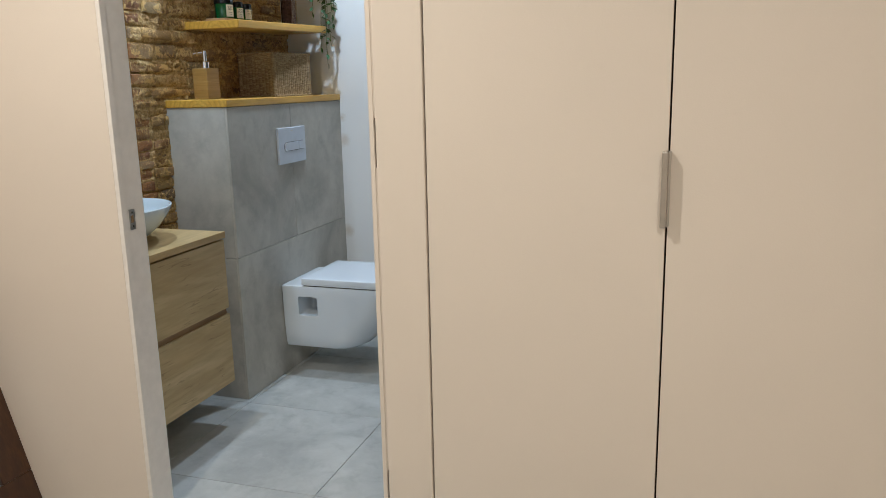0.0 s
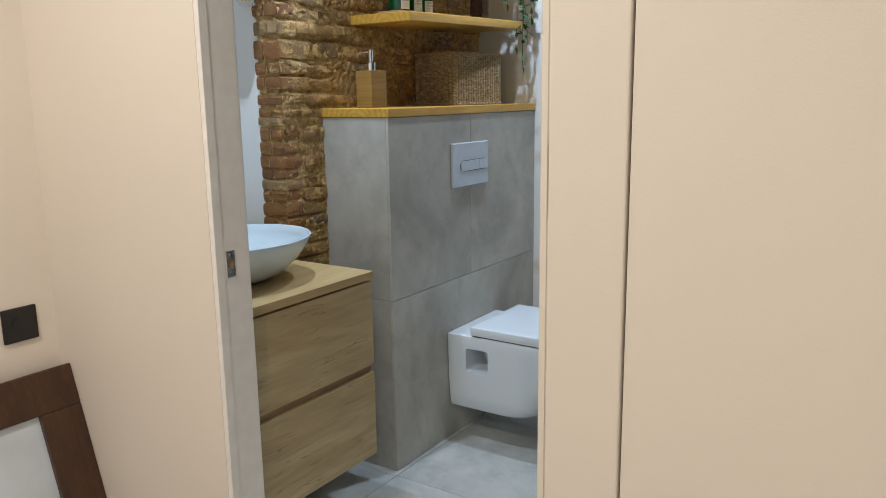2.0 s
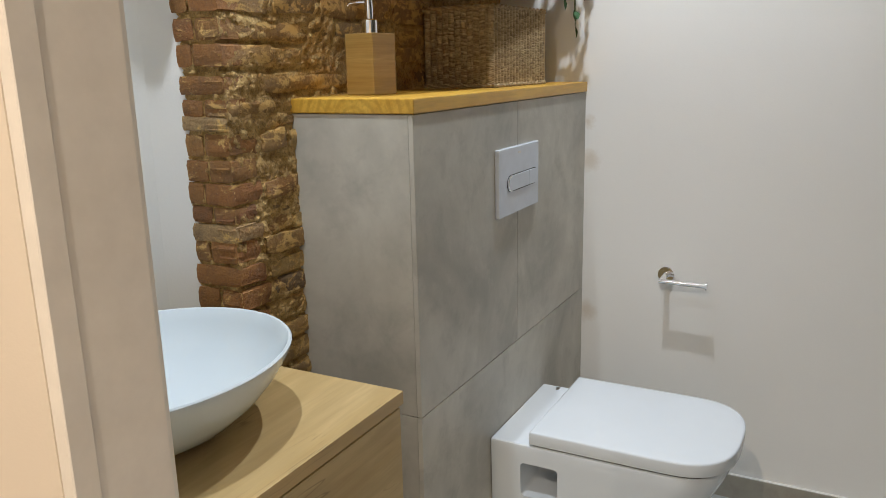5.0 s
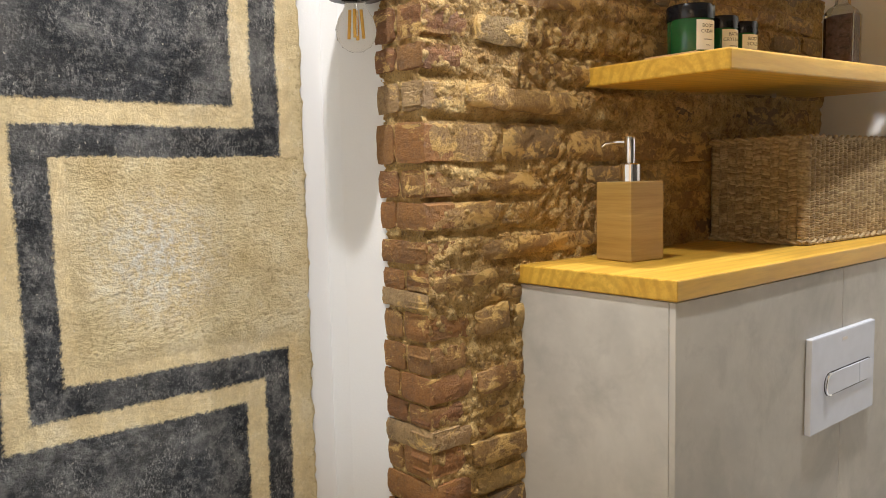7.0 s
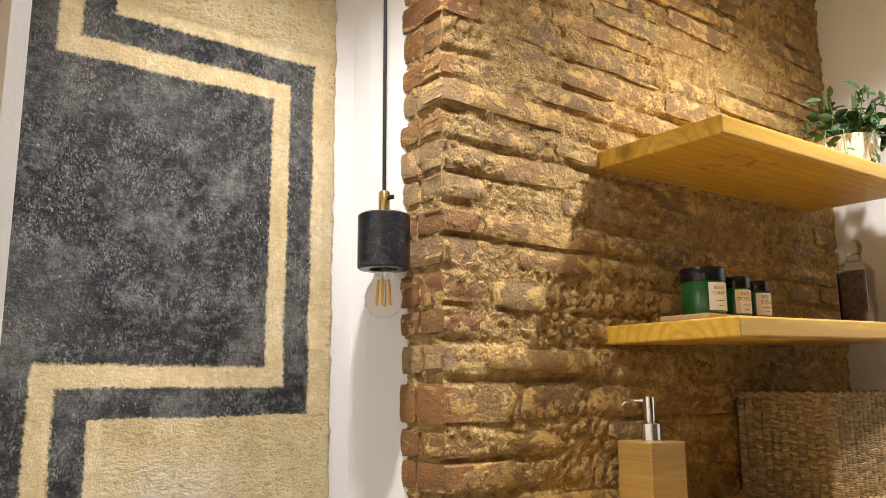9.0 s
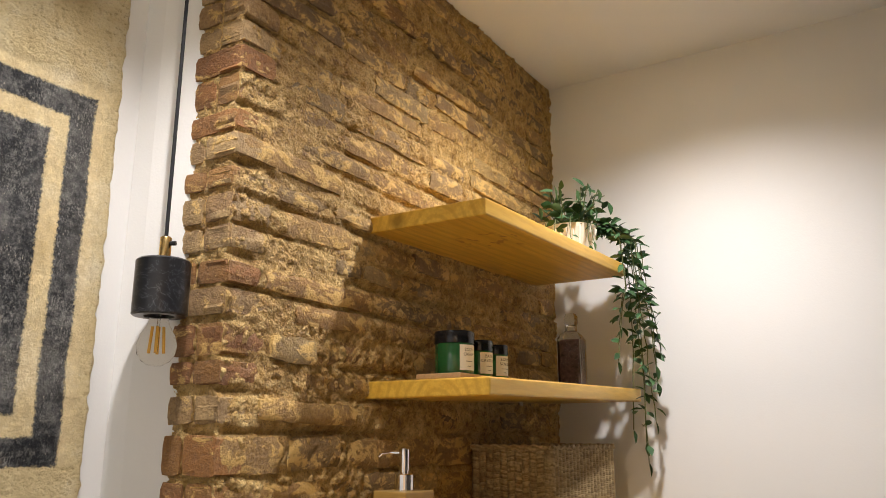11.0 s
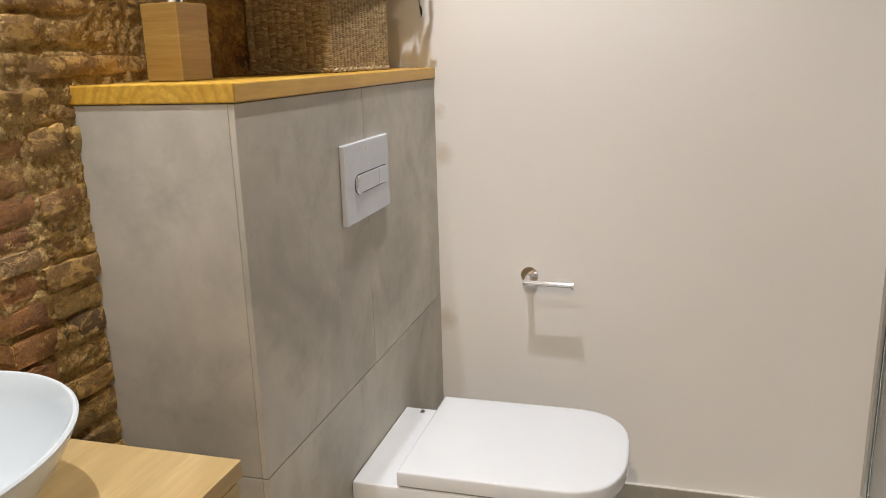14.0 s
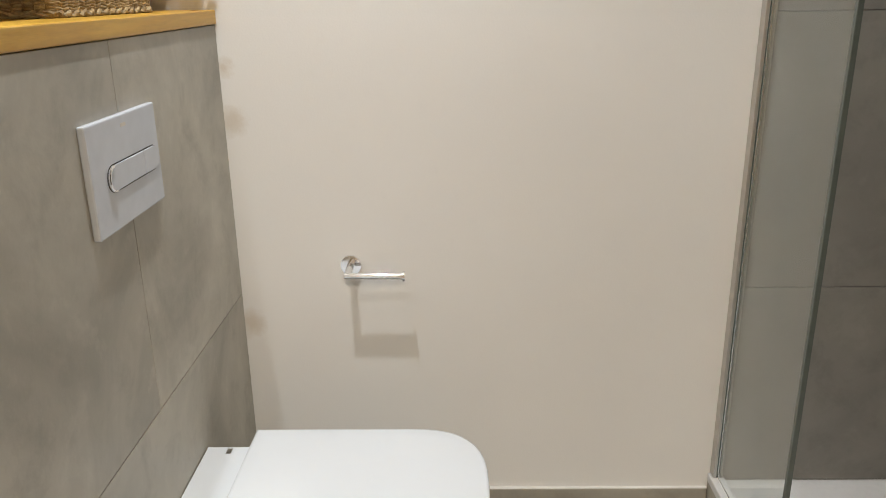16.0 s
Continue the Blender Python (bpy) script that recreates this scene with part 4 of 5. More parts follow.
def basket():
    x0, x1, y0, y1, z0, z1 = -1.578, -1.389, 2.694, 3.008, 1.223, 1.415
    b = thing("basket", ((x0 + x1) / 2, (y0 + y1) / 2, z0), "rectangular woven seagrass storage basket", "basket")
    turn = Matrix.Translation((x0, y0, 0)) @ Matrix.Rotation(radians(-3), 4, "Z") @ Matrix.Translation((-x0, -y0, 0))
    inner = bmesh.new()
    t = 0.012
    for a in ((x0, x0 + t, y0, y1), (x1 - t, x1, y0, y1), (x0 + t, x1 - t, y0, y0 + t), (x0 + t, x1 - t, y1 - t, y1)):
        box(a[0] + 0.003, a[1] - 0.003, a[2] + 0.003, a[3] - 0.003, z0 + 0.006, z1 - 0.004, 0, 1, inner)
    box(x0 + t, x1 - t, y0 + t, y1 - t, z0 + 0.006, z0 + 0.014, 0, 1, inner)
    bmesh.ops.transform(inner, matrix=turn, verts=inner.verts[:])
    part("lining", inner, M["seagrass"], b)
    # Strands: short bulged stitches, every other course offset by half.
    verts, faces = [], []
    rnd = random.Random(5)
    rows, pitch = 42, 0.0165
    hgt = (z1 - z0 - 0.012) / rows
    sides = [((x0, y0), (x1, y0)), ((x1, y0), (x1, y1)), ((x1, y1), (x0, y1)), ((x0, y1), (x0, y0))]
    for (ax, ay), (bx, by) in sides:
        length = math.hypot(bx - ax, by - ay)
        ux, uy = (bx - ax) / length, (by - ay) / length
        nx, ny = uy, -ux
        cols = int(length / pitch)
        step = length / cols
        for r in range(rows):
            for c in range(cols):
                s0 = c * step
                s0, s1 = max(0, s0), min(length, s0 + step)
                zc = z0 + 0.006 + (r + 0.5) * hgt + rnd.uniform(-0.0006, 0.0006)
                out = 0.0034 + rnd.uniform(-0.0006, 0.0009) 
                base = len(verts)
                hh = hgt * 0.56
                for f, o, k in ((0.0, -0.0028, 0.8), (0.22, out * 0.75, 1.0), (0.5, out, 1.05), (0.78, out * 0.75, 1.0), (1.0, -0.0028, 0.8)):
                    px, py = ax + ux * (s0 + (s1 - s0) * f), ay + uy * (s0 + (s1 - s0) * f)
                    sl = (f - 0.5) * 0.003 * (1 if c % 2 else -1)
                    verts += [(px + nx * (o - 0.0022), py + ny * (o - 0.0022), zc + hh * k + sl), (px + nx * o, py + ny * o, zc + hh * 0.45 * k + sl),
                              (px + nx * o, py + ny * o, zc - hh * 0.45 * k + sl), (px + nx * (o - 0.0022), py + ny * (o - 0.0022), zc - hh * k + sl)]
                for q in range(4):
                    for w in range(3):
                        i = base + q * 4 + w
                        faces.append((i, i + 4, i + 5, i + 1))
    me = bpy.data.meshes.new("weave")
    me.from_pydata([tuple(turn @ Vector(v)) for v in verts], [], faces)
    for p in me.polygons:
        p.use_smooth = True
    me.materials.append(M["seagrass"])
    w = new("weave", me)
    w.parent, w.matrix_parent_inverse = b, inverse_of(b)
    w["kind"] = "stuff"
    # Braided rims, top and bottom, and corner cords.
    for name, z, rr in (("rim", z1 - 0.003, 0.0055), ("foot_rim", z0 + 0.005, 0.005)):
        bm = bmesh.new()
        loop = [(x0, y0), (x1, y0), (x1, y1), (x0, y1), (x0, y0)]
        for (ax, ay), (bx, by) in zip(loop, loop[1:]):
            n = int(math.hypot(bx - ax, by - ay) / 0.008)
            for strand in (0, math.pi):
                pts = [(ax + (bx - ax) * i / n + 0.003 * math.cos(i * 1.1 + strand) * (1 if ay != by else 0.3), ay + (by - ay) * i / n + 0.003 * math.cos(i * 1.1 + strand) * (1 if ax != bx else 0.3),
                        z + 0.003 * math.sin(i * 1.1 + strand)) for i in range(n + 1)]
                tube(pts, rr * 0.75, 6, bm)
        bmesh.ops.transform(bm, matrix=turn, verts=bm.verts[:])
        part(name, bm, M["seagrass"], b, smooth=True)


basket()


def lettering(words, height):
    """Flat letters in the built-in font, centred, as a bmesh in the x-y plane."""
    curve = bpy.data.curves.new("letters", "FONT")
    curve.body, curve.size, curve.align_x = words, height, "CENTER"
    curve.resolution_u = 2
    ob = bpy.data.objects.new("letters", curve)
    scene.collection.objects.link(ob)
    me = bpy.data.meshes.new_from_object(ob.evaluated_get(bpy.context.evaluated_depsgraph_get()))
    bpy.data.objects.remove(ob)
    bm = bmesh.new()
    bm.from_mesh(me)
    bpy.data.meshes.remove(me)
    return bm


def shelf_jar(x, y, z, r, h, lines):
    j = thing("jar", (x, y, z), "dark green glass jar with a black lid and cream label", "jar", "jars on the tray")
    part("glass_body", lathe([(0, 0), (r * 0.96, 0), (r, 0.003), (r, h * 0.70), (r * 0.97, h * 0.72), (0, h * 0.72)], (x, y, z), 40), M["greenglass"], j, smooth=True)
    part("lid", lathe([(0, h * 0.715), (r * 1.03, h * 0.715), (r * 1.04, h * 0.73), (r * 1.04, h * 0.97), (r * 1.0, h), (0, h)], (x, y, z), 40), M["jarlid"], j, "glossy black screw lid", smooth=True)
    # A label wrapped round the side that faces the room.
    bm = bmesh.new()
    a0, wide = radians(-12), min(radians(95), 0.042 / r)
    lo, hi = [], []
    for i in range(11):
        a = a0 + wide * (i / 10 - 0.5)
        p = (x + (r + 0.0006) * math.cos(a), y + (r + 0.0006) * math.sin(a))
        lo.append(bm.verts.new((*p, z + h * 0.10)))
        hi.append(bm.verts.new((*p, z + h * 0.675)))
    for i in range(10):
        bm.faces.new((lo[i], lo[i + 1], hi[i + 1], hi[i]))
    lab = part("label", bm, M["label"], j, "small cream paper label", smooth=True)
    for k, words in enumerate(lines):
        bm = lettering(words, 0.0085)
        for v in bm.verts:
            a = a0 + v.co.x / r
            v.co = Vector((x + (r + 0.0011) * math.cos(a), y + (r + 0.0011) * math.sin(a), z + h * 0.53 - 0.009 * k + v.co.y))
        part("print_line", bm, M["ink"], lab)
    # Small print too fine to read.
    for zz, f, th in ((0.30, 0.42, 0.014), (0.19, 0.2, 0.014)):
        bm = bmesh.new()
        lo, hi = [], []
        for i in range(7):
            a = a0 + wide * f * (i / 6 - 0.5)
            p = (x + (r + 0.0011) * math.cos(a), y + (r + 0.0011) * math.sin(a))
            lo.append(bm.verts.new((*p, z + h * (zz - th / 2))))
            hi.append(bm.verts.new((*p, z + h * (zz + th / 2))))
        for i in range(6):
            bm.faces.new((lo[i], lo[i + 1], hi[i + 1], hi[i]))
        part("print_line", bm, M["ink"], lab)


tray_board = thing("jar_tray", (-1.50, 2.51, 1.5372), "small pale wooden tray under the jars", "tray")
part("board", box(-1.545, -1.448, 2.428, 2.692, 1.5372, 1.5475, 0.002), M["block"], tray_board)
shelf_jar(-1.505, 2.503, 1.548, 0.038, 0.084, ("BODY", "CREAM"))
shelf_jar(-1.496, 2.585, 1.548, 0.027, 0.074, ("BATH", "CRYSTALS"))
shelf_jar(-1.494, 2.650, 1.548, 0.026, 0.071, ("BODY", "SCRUB"))


def bottle():
    x, y, z, w = -1.455, 2.972, 1.5462, 0.028
    b = thing("glass_bottle", (x, y, z), "square clear glass bottle filled with dark dried petals", "bottle")
    turn = Matrix.Translation((x, y, z)) @ Matrix.Rotation(radians(8), 4, "Z")

    def placed(bm):
        bmesh.ops.transform(bm, matrix=turn, verts=bm.verts[:])
        return bm
    shell = loft([([(sx * w * k, sy * w * k) for sx, sy in ((-1, -1), (1, -1), (1, 1), (-1, 1))], h) for h, k in ((0, 0.94), (0.004, 1.0), (0.118, 1.0), (0.130, 0.75), (0.138, 0.42), (0.152, 0.40))])
    g = part("shell", placed(shell), M["bottle_glass"], b)
    g.visible_shadow = False
    part("petals", placed(box(-w * 0.88, w * 0.88, -w * 0.88, w * 0.88, 0.004, 0.116, 0.004)), M["bath_salt"], b, "dark dried petals inside")
    part("stopper", placed(lathe([(0, 0.150), (0.013, 0.150), (0.017, 0.158), (0.017, 0.172), (0.012, 0.180), (0, 0.181)], (0, 0, 0), 24)), M["bottle_glass"], b, "glass stopper", smooth=True)
    for sx, sy in ((-1, -1), (1, -1), (1, 1)):
        part("edge", placed(tube([(sx * w, sy * w, 0.004), (sx * w, sy * w, 0.118)], 0.0018, 6)), M["bottle_glass"], b)


bottle()


# ---- trailing plant ----
def leaf_mesh():
    bm = bmesh.new()
    rows = [(0.0, 0.0, 0.0), (0.18, 0.30, 0.015), (0.42, 0.5, 0.04), (0.68, 0.36, 0.03), (0.86, 0.17, 0.0), (1.0, 0.0, -0.05)]
    mid, lefts, rights = [], [], []
    for t, wd, up in rows:
        mid.append(bm.verts.new((0, t, up - 0.03 * (wd > 0))))
        if wd:
            lefts.append(bm.verts.new((-wd * 0.5, t, up + 0.07 * wd)))
            rights.append(bm.verts.new((wd * 0.5, t, up + 0.07 * wd)))
    for side in (lefts, rights):
        bm.faces.new((mid[0], mid[1], side[0]))
        for i in range(3):
            bm.faces.new((mid[i + 1], mid[i + 2], side[i + 1], side[i]))
        bm.faces.new((mid[4], mid[5], side[3]))
    me = mesh_of(bm, "leaf", True)
    me.materials.append(M["leaf"])
    return me


def plant():
    px, py, pz = -1.435, 2.955, 1.8515
    p = thing("trailing_plant", (px, py, pz), "trailing leafy plant in a white pot on the top shelf", "plant")
    pot = part("pot", lathe([(0, 0), (0.042, 0), (0.047, 0.006), (0.058, 0.082), (0.060, 0.086), (0.056, 0.087), (0.050, 0.075), (0, 0.072)], (px, py, pz), 40), M["pot"], p, "white ribbed pot", smooth=True)
    for i in range(22):
        a = 2 * math.pi * i / 22
        ribs = tube([(px + (0.046 + 0.012 * k / 3) * math.cos(a), py + (0.046 + 0.012 * k / 3) * math.sin(a), pz + 0.008 + 0.024 * k) for k in range(4)], 0.003, 6)
        part("rib", ribs, M["pot"], pot, smooth=True)
    rnd = random.Random(11)
    lm = leaf_mesh()

    def leaf(at, way, size):
        ob = new("leaf", lm)
        ob.parent, ob.matrix_parent_inverse = p, inverse_of(p)
        q = Vector(way).normalized().to_track_quat("Y", "Z").to_matrix().to_4x4()
        ob.matrix_basis = Matrix.Translation(at) @ q @ Matrix.Rotation(rnd.uniform(-1.0, 1.0), 4, "Y") @ Matrix.Diagonal((size * rnd.uniform(0.85, 1.1), size, size, 1))

    def strand(pts, leaves, size, spread):
        fine = []
        for a, b in zip(pts, pts[1:]):
            for k in range(6):
                q = Vector(a).lerp(Vector(b), k / 6)
                fine.append(q + 0.004 * Vector((noise.noise(q * 30), noise.noise(q * 30 + Vector((5, 0, 0))), 0)))
        fine.append(Vector(pts[-1]))
        part("stem", tube(fine, 0.0013, 5), M["stem"], p, smooth=True)
        for k in range(leaves):
            f = (k + 0.6) / leaves * (len(fine) - 1)
            q = fine[int(f)]
            a = rnd.uniform(0, 2 * math.pi)
            way = Vector((math.cos(a), math.sin(a) * 0.8, rnd.uniform(-1.0, 0.45)))
            if spread:
                way = Vector((math.cos(a), math.sin(a), rnd.uniform(-0.35, 0.9)))
            leaf(q + way.normalized() * 0.004, way, size * rnd.uniform(0.75, 1.2))
        leaf(fine[-1], (0.1, 0.05, -1), size)

    rim = pz + 0.08
    # Bushy crown.
    for i in range(26):
        a = rnd.uniform(0, 2 * math.pi)
        r = rnd.uniform(0.03, 0.10)
        top = (px + r * math.cos(a), py + r * math.sin(a) * 1.0, rim + rnd.uniform(0.03, 0.125))
        strand([(px + 0.02 * math.cos(a), py + 0.02 * math.sin(a), rim - 0.01), (px + 0.6 * r * math.cos(a), py + 0.6 * r * math.sin(a), rim + 0.035), top], 7, 0.034, True)
    # Strands that fall over the shelf's front end.
    for (dx, dy, low, bend) in ((0.115, 0.105, 1.375, 0.01), (0.125, 0.09, 1.47, 0.025), (0.10, 0.12, 1.45, -0.01), (0.13, 0.125, 1.56, 0.02), (0.105, 0.070, 1.61, -0.025), (0.12, 0.115, 1.42, 0.0), (0.135, 0.10, 1.66, 0.03), (0.10, 0.09, 1.70, -0.02), (0.14, 0.12, 1.60, 0.012)):
        x, y = px + dx, py + dy
        strand([(px + 0.03, py + 0.02, rim), (px + 0.075, py + dy * 0.6, rim + 0.022), (x - 0.005, y - 0.01, rim - 0.025), (x, y, 1.79), (x + bend * 0.5, y + 0.008, (1.79 + low) / 2 + 0.04), (x + bend, y + bend * 0.4, low)],
               int(14 + (1.9 - low) * 50), 0.034, False)
    for i in range(5):
        a = rnd.uniform(-2.4, -0.4)
        strand([(px + 0.03 * math.cos(a), py + 0.03 * math.sin(a), rim), (px + 0.07 * math.cos(a), py + 0.07 * math.sin(a), rim + 0.015), (px + 0.082 * math.cos(a), py + 0.085 * math.sin(a), rim - rnd.uniform(0.03, 0.06))], 5, 0.026, False)


plant()


# ---- pendant lamp ----
def pendant():
    x, y, top = -1.657, 1.931, 1.684
    p = thing("pendant_lamp", (x, y, CEIL), "black marble pendant with a bare clear filament bulb, unlit", "pendant lamp")
    part("cable", tube([(x, y, CEIL - 0.02), (x, y, top + 0.03)], 0.0028, 10), M["cable"], p, "black textile cable", smooth=True)
    part("ceiling_cup", lathe([(0, 0), (0.035, 0), (0.035, -0.018), (0.03, -0.022), (0, -0.022)], (x, y, CEIL), 32), M["black"], p, smooth=True)
    n = part("neck", lathe([(0, 0.0), (0.0085, 0), (0.0085, 0.034), (0.007, 0.036), (0, 0.036)], (x, y, top), 24), M["brass"], p, "brass neck", smooth=True)
    part("thumb_screw", cylinder((x + 0.011, y + 0.005, top + 0.026), 0.0035, 0.008, (0.8, 0.5, 0), 12), M["black"], n)
    part("shade", lathe([(0, 0), (0.0365, 0), (0.039, -0.0025), (0.039, -0.080), (0.0365, -0.0825), (0.022, -0.0825), (0.020, -0.076), (0.0, -0.066)], (x, y, top), 48), M["marble"], p, "black veined marble cylinder", smooth=True)
    z = top - 0.082
    bulb = part("bulb", lathe([(0.014, 0.012), (0.0145, -0.005), (0.018, -0.015), (0.026, -0.027), (0.0305, -0.041), (0.0285, -0.055), (0.021, -0.065), (0.010, -0.071), (0.0, -0.072)], (x, y, z), 40, 0.92, 0.92), M["bulb_glass"], p, "clear glass globe bulb", smooth=True)
    for i in range(4):
        a = math.pi / 4 + i * math.pi / 2
        part("filament", tube([(x + 0.007 * math.cos(a), y + 0.007 * math.sin(a), z - 0.016), (x + 0.0095 * math.cos(a), y + 0.0095 * math.sin(a), z - 0.053)], 0.0021, 8), M["filament"], bulb)
    part("bulb_stem", tube([(x, y, z), (x, y, z - 0.05)], 0.0022, 8), M["bottle_glass"], bulb)


pendant()


# ---- hallway things ----
def outlet():
    o = thing("wall_socket", (HX0, 1.17, 0.725), "black square wall socket", "socket")
    part("cover", box(HX0, HX0 + 0.009, 1.127, 1.212, 0.682, 0.767, 0.003), M["black"], o)
    part("insert", cylinder((HX0 + 0.0095, 1.1695, 0.7245), 0.021, 0.003, (1, 0, 0), 32, 0.0008), M["black"], o)
    # Pin holes are flat black discs, their inner shade painted on.
    for s in (-1, 1):
        part("hole", cylinder((HX0 + 0.0112, 1.1695 + s * 0.0095, 0.7245), 0.0028, 0.001, (1, 0, 0), 12), M["shadowgap"], o)


outlet()


def leaning_frame():
    f = thing("leaning_frame", (-1.56, 0.95, 0), "dark walnut picture frame leaning against the hallway wall", "picture frame")
    lean = math.atan2(0.17, 0.585)
    turn = Matrix.Translation((HX0 + 0.020, 1.262, 0.599)) @ Matrix.Rotation(-lean, 4, "Y")

    def placed(bm):
        bmesh.ops.transform(bm, matrix=turn, verts=bm.verts[:])
        return bm
    h, w, b, d = 0.605, 0.48, 0.105, 0.026
    part("top_rail", placed(box(0, d, -w, 0, -b, 0, 0.003)), M["walnut"], f)
    part("bottom_rail", placed(box(0, d, -w, 0, -h, -h + b, 0.003)), M["walnut"], f)
    part("stile", placed(box(0, d, -b, 0, -h + b, -b, 0.003)), M["walnut"], f)
    part("stile", placed(box(0, d, -w, -w + b, -h + b, -b, 0.003)), M["walnut"], f)
    part("picture", placed(box(0.006, 0.012, -w + b, -b, -h + b, -b)), M["print"], f, "pale bluish-white print under glass")


leaning_frame()


def downlight(x, y, z, watts, colour, wide, blend=1.0):
    d = thing("downlight", (x, y, z), "small recessed white ceiling downlight, switched on", "downlight", "ceiling downlights")
    part("ring", lathe([(0.034, 0), (0.045, 0), (0.045, -0.004), (0.041, -0.006), (0.034, -0.004), (0.034, 0)], (x, y, z), 36), M["ceramic"], d, smooth=True)
    part("diffuser", cylinder((x, y, z - 0.0015), 0.034, 0.002, segments=32), M["lampface"], d)
    downlight_lamp(x, y, watts, colour, wide, blend)


for x, y, watts, wide, blend in BATH_LIGHTS:
    downlight(x, y, CEIL, watts, BATH_COLOUR, wide, blend)
for x, y, watts in HALL_LIGHTS:
    downlight(x, y, CEIL, watts, HALL_COLOUR, 175, 0.7)


# ---- the bare brick wall: rough mortar, then bricks one by one ----
BX, BY = -1.583, 1.985
COURSE = 0.0465


# Courses of the wall's end from 1.0 m up: middle height, thickness, and whether the brick is red or tan.
COURSES = [(0.985, 0.030, "t"), (1.019, 0.027, "r"), (1.058, 0.036, "r"), (1.100, 0.036, "r"), (1.147, 0.036, "r"), (1.185, 0.022, "t"), (1.213, 0.027, "r"),
           (1.253, 0.029, "r"), (1.304, 0.035, "r"), (1.349, 0.035, "r"), (1.406, 0.053, "r"), (1.470, 0.037, "t"), (1.524, 0.030, "r"), (1.572, 0.044, "r"),
           (1.629, 0.036, "t"), (1.673, 0.031, "r"), (1.726, 0.032, "t"), (1.774, 0.038, "t"), (1.822, 0.028, "r"), (1.873, 0.033, "t"), (1.915, 0.030, "r"), (1.970, 0.044, "r")]


def brick_rows():
    rnd = random.Random(4)
    rows = [(0.950 - COURSE * k, rnd.uniform(0.032, 0.040), rnd.choice("rrt")) for k in range(9, -1, -1)] + COURSES
    return rows + [(2.020 + COURSE * k, rnd.uniform(0.032, 0.040), rnd.choice("rtt")) for k in range(9)]


def mortar_wall():
    verts, faces = [], []
    low, ny, nz = 0.5, 520, 860
    mids = [r[0] for r in brick_rows()]
    joints = [(a + b) / 2 for a, b in zip(mids, mids[1:])]
    shift = Vector((3, 1, 4))

    def crumbs(v):
        """Rounded lumps with sharp creases, in three sizes."""
        return (abs(noise.noise(v * 34)) - 0.2) * 0.012 + (abs(noise.noise(v * 75 + shift)) - 0.2) * 0.0075 + (abs(noise.noise(v * 150)) - 0.2) * 0.0042
    for k in range(nz + 1):
        z = low + (CEIL - low) * k / nz
        near = min(joints, key=lambda q: abs(q - z)) - z
        for i in range(ny + 1):
            y = BY + 0.003 + (FAR - BY - 0.003) * i / ny
            v = Vector((0.0, y, z))
            patch = noise.noise(v * 5)
            lump = noise.fractal(v * 7, 0.9, 2.1, 2) * 0.0050
            off = (near + 0.006 * noise.noise((y * 7, z * 3, 8))) / 0.006
            crack = 0.009 * math.exp(-off * off) * max(0.0, min(1.0, 0.35 + 2.2 * noise.noise((y * 6, z * 14, 1.5))))
            verts.append((BX - 0.0027 + lump + crumbs(v) * (0.75 + 0.5 * patch) - crack, y + 0.003 * noise.noise(v * 40) * (i > 0), z))
    row = ny + 1
    for k in range(nz):
        for i in range(ny):
            a = k * row + i
            faces.append((a, a + 1, a + row + 1, a + row))
    # The end of the wall, returning to the white plaster.
    ne = 40
    first = len(verts)
    for k in range(nz + 1):
        z = low + (CEIL - low) * k / nz
        edge = verts[k * row]
        ragged = 0.012 * noise.noise((1.0, z * 28, 3.0)) + 0.006 * noise.noise((1.0, z * 80, 3.0))
        for i in range(ne + 1):
            f = i / ne
            x = edge[0] + (-1.712 + ragged - edge[0]) * f
            rough = 0.6 * crumbs(Vector((x, 1.0, z)))
            y = edge[1] + (0.0022 - rough) * min(1, 6 * f)
            verts.append((x, y if i else edge[1], z))
    row2 = ne + 1
    for k in range(nz):
        for i in range(ne):
            a = first + k * row2 + i
            faces.append((a, a + row2, a + row2 + 1, a + 1))
    me = bpy.data.meshes.new("wall_brick")
    me.from_pydata(verts, [], faces)
    for p in me.polygons:
        p.use_smooth = True
    me.materials.append(M["mortar"])
    return tagged(new("wall_brick", me), "bare old brick wall with rough sandy mortar", "wall", kind="structure")


brick_wall = mortar_wall()


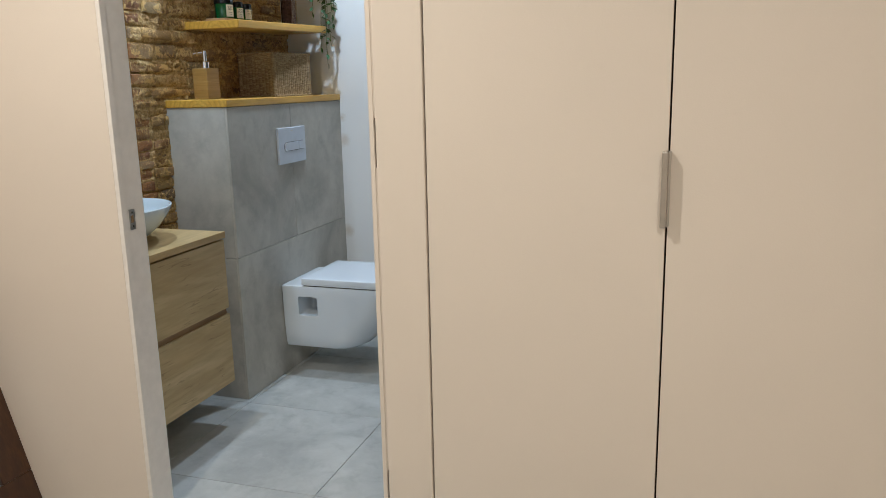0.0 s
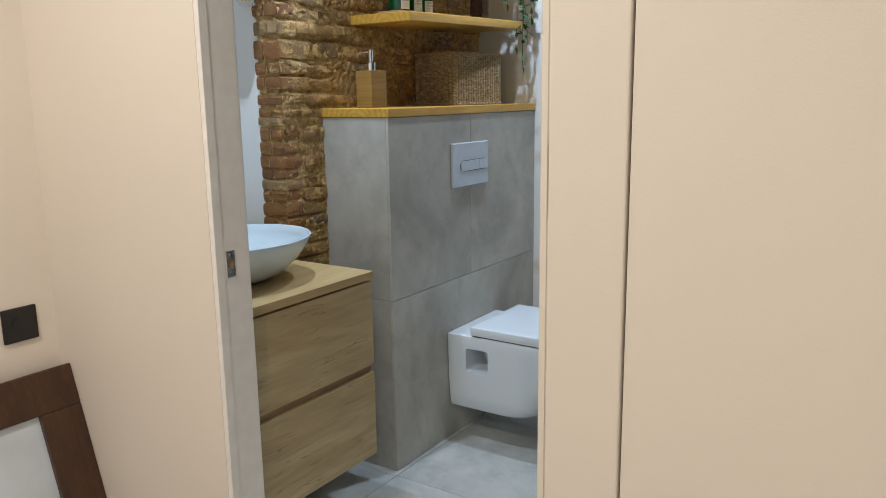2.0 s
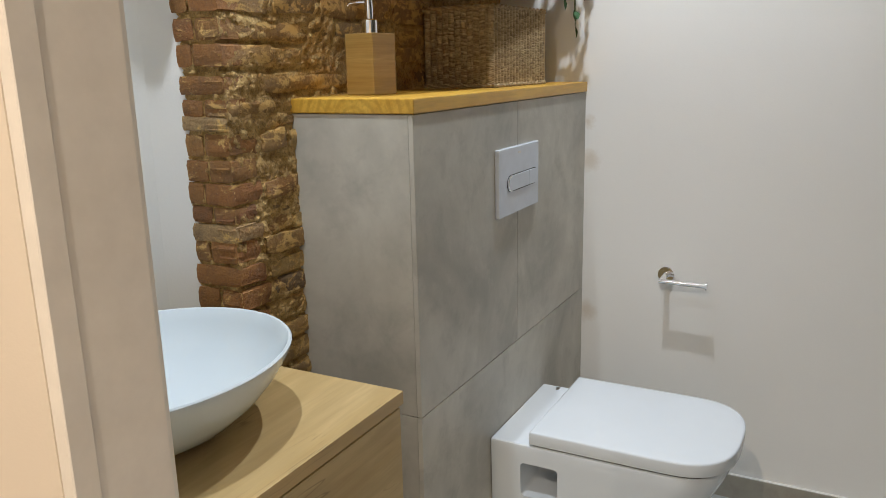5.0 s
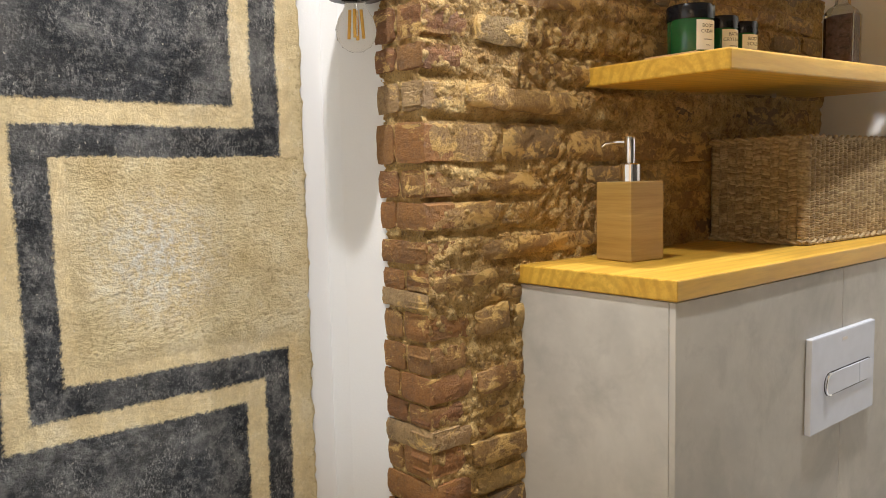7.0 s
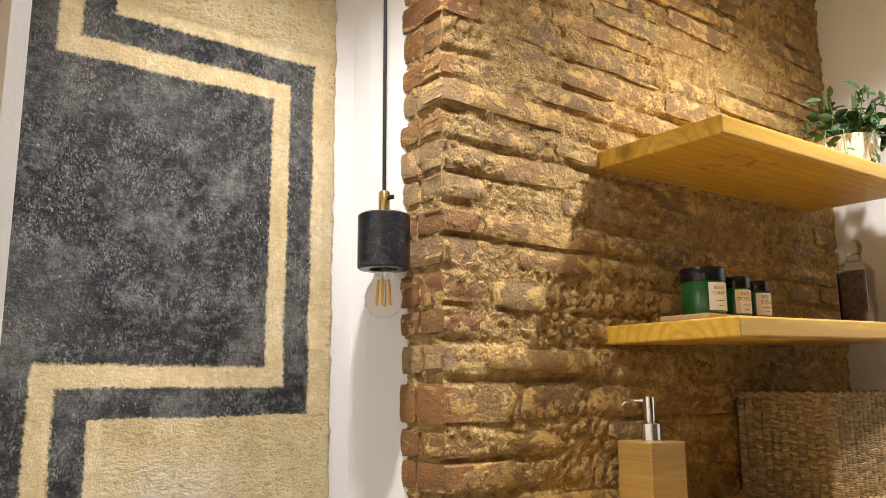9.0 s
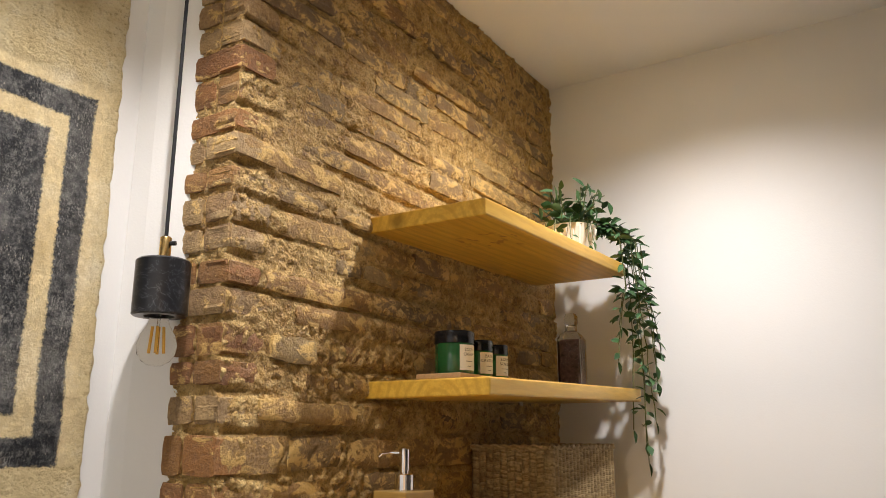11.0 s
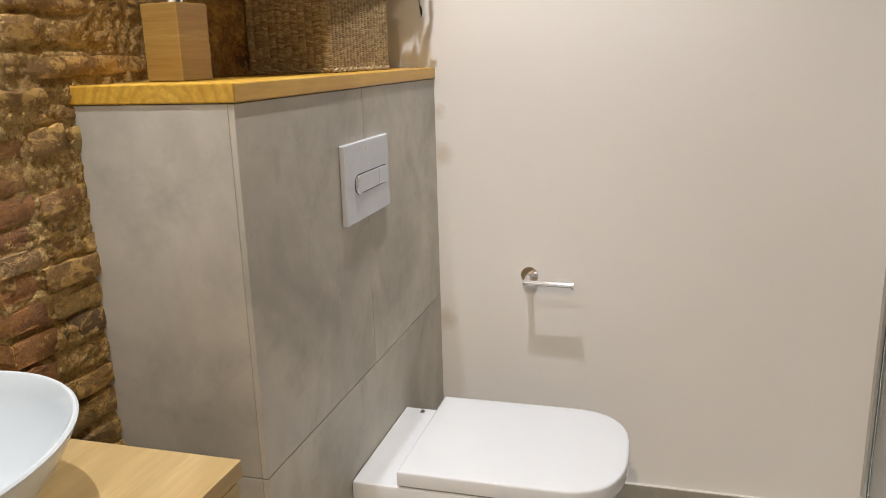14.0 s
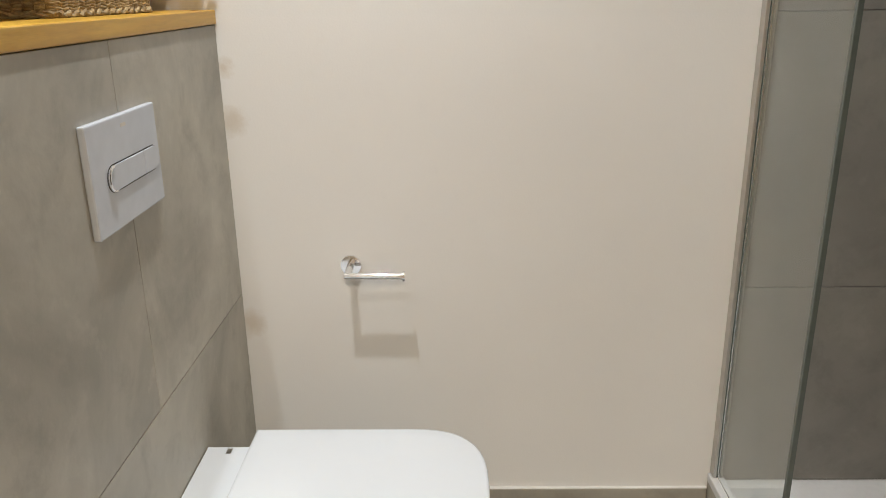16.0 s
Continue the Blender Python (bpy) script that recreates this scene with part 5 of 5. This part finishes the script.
def rough_brick(x0, x1, y0, y1, z0, z1, mat, rnd, face):
    """One worn brick: its visible face is an uneven grid with rounded, chipped edges."""
    n, m = 10, 4
    bm = bmesh.new()
    rows = []
    seed = rnd.uniform(0, 99)
    soft = 1.0 if face == "x" else 0.45
    tilt = rnd.uniform(-0.0035, 0.0035) * soft
    for k in range(m + 1):
        row = []
        for i in range(n + 1):
            u, v = i / n, k / m
            edge = (0.003 if i in (0, n) else 0) + (0.0022 if k in (0, m) else 0)
            worn = max(0.0, noise.noise((seed + u * 6, v * 2.5, seed)))
            edge += (0.005 * worn if k in (0, m) or i in (0, n) else 0.0035 * worn) * soft
            j = Vector((rnd.uniform(-1, 1), rnd.uniform(-1, 1), rnd.uniform(-1, 1))) * soft
            wave = 0.0035 * noise.noise((seed, u * 3.5, v * 0.8)) * soft
            bite = 0.006 * soft * noise.noise((seed + 9, v * 3.0, u))
            z = z0 + (z1 - z0) * (0.5 + (v - 0.5) * (0.86 if i in (0, n) else 1)) + j.z * 0.0012 + tilt * (u - 0.5) * 2 + wave
            if face == "x":
                row.append(bm.verts.new((x1 - edge + j.x * 0.0013, y0 + (y1 - y0) * u + (bite if i in (0, n) else 0) + j.y * 0.002, z)))
            else:
                row.append(bm.verts.new((x0 + (x1 - x0) * u + j.y * 0.002, y0 + edge * 0.6 + j.x * 0.0008, z)))
        rows.append(row)
    for a, b in zip(rows, rows[1:]):
        for i in range(n):
            bm.faces.new((a[i], a[i + 1], b[i + 1], b[i]))
    rim = rows[0] + [r[-1] for r in rows[1:-1]] + rows[-1][::-1] + [r[0] for r in rows[1:-1]][::-1]
    off = Vector((-(x1 - x0), 0, 0)) if face == "x" else Vector((0, y1 - y0, 0))
    back = [bm.verts.new(v.co + off) for v in rim]
    for i in range(len(rim)):
        j = (i + 1) % len(rim)
        bm.faces.new((rim[i], rim[j], back[j], back[i]))
    me = mesh_of(bm, "brick", True)
    me.set_sharp_from_angle(angle=radians(34))
    me.materials.append(mat)
    ob = new("brick", me)
    ob.parent = brick_wall
    return ob


def lay_bricks():
    rnd = random.Random(21)
    for c, (zm, thick, hue) in enumerate(brick_rows()):
        z0, z1 = zm - thick / 2, zm + thick / 2
        end = M["brick_end"] if hue == "r" else M["brick_tan"]
        # end face: one header or two; the corner brick turns on to the long face
        proud = rnd.uniform(-0.003, 0.004)
        left = -1.712 + rnd.uniform(-0.008, 0.010)
        cut = -1.583 - rnd.choice((0.0, 0.062, 0.055, 0.07))
        right = BX + proud - 0.001
        for a, b in (((left, cut - 0.003), (cut + 0.003, right)) if cut < -1.6 else ((left, right),)):
            rough_brick(a, b, BY - rnd.uniform(-0.002, 0.0015), BY + 0.05, z0 - 0.001, z1 + 0.002, end, rnd, "y")
        y = BY + 0.0015
        first = True
        while y < FAR - 0.04:
            length = rnd.choice((0.27, 0.285, 0.145, 0.24, 0.2, 0.11, 0.16, 0.08))
            if first:
                length = rnd.choice((0.08, 0.10, 0.26)) if c % 2 else rnd.choice((0.09, 0.15, 0.24))
            length = min(length, FAR - 0.012 - y)
            if length > 0.05 and (first or rnd.random() > 0.13):
                depth = proud if first else rnd.uniform(-0.004, 0.0065)
                shift = 0.0 if first else rnd.uniform(-0.003, 0.003)
                mat = end if first and length < 0.12 else M["brick"]
                rough_brick(BX - 0.04, BX + depth, y, y + length - rnd.uniform(0.008, 0.02), z0 + shift + rnd.uniform(-0.001, 0.002), z1 + shift + rnd.uniform(-0.004, 0.002), mat, rnd, "x")
            first = False
            y += length


lay_bricks()


# ---- tiles, piece by piece ----
def tile(parent, bm, mat):
    return part("tile", bm, mat, parent)


G = 0.0009
# cistern wall: front, side
for y0, y1, z0, z1 in ((BOXY, 2.666, 0.599, 1.1935), (2.666, FAR, 0.599, 1.1935), (BOXY, FAR, 0.0, 0.599)):
    tile(cistern, box(BOXX - 0.010, BOXX, y0 + (G if y0 > BOXY else 0.0), y1 - G, z0 + (G if z0 else 0.001), z1 - G, 0.0008, 1), M["tile"])
for z0, z1 in ((0.0, 0.599), (0.599, 1.1935)):
    tile(cistern, box(-1.60, BOXX - 0.0105, BOXY, BOXY + 0.010, z0 + (G if z0 else 0.001), z1 - G, 0.0008, 1), M["tile"])
# bathroom and hall floor
xs = [-1.9, -1.298, -0.700, -0.102, 0.496, 1.094, HX1 + 0.1]
ys = [-2.0, -1.423, -0.828, -0.233, 0.362, 0.957, 1.552, 2.147, 2.742, FAR]
for x0, x1 in zip(xs, xs[1:]):
    for y0, y1 in zip(ys, ys[1:]):
        tile(floor, box(x0 + G, x1 - G, y0 + G, y1 - G, -0.02, 0.0, 0.0008, 1), M["floor_tile"])
# shower wall
for x0, x1 in ((-0.171, 0.25), (0.25, 0.85)):
    for z0, z1 in ((0.103, 0.61), (0.61, 1.205), (1.205, 1.80), (1.80, CEIL)):
        tile(shower_wall, box(x0 + G, x1 - G, FAR - 0.016, FAR - 0.009, z0 + G, z1 - G, 0.0008, 1), M["shower_tile"])
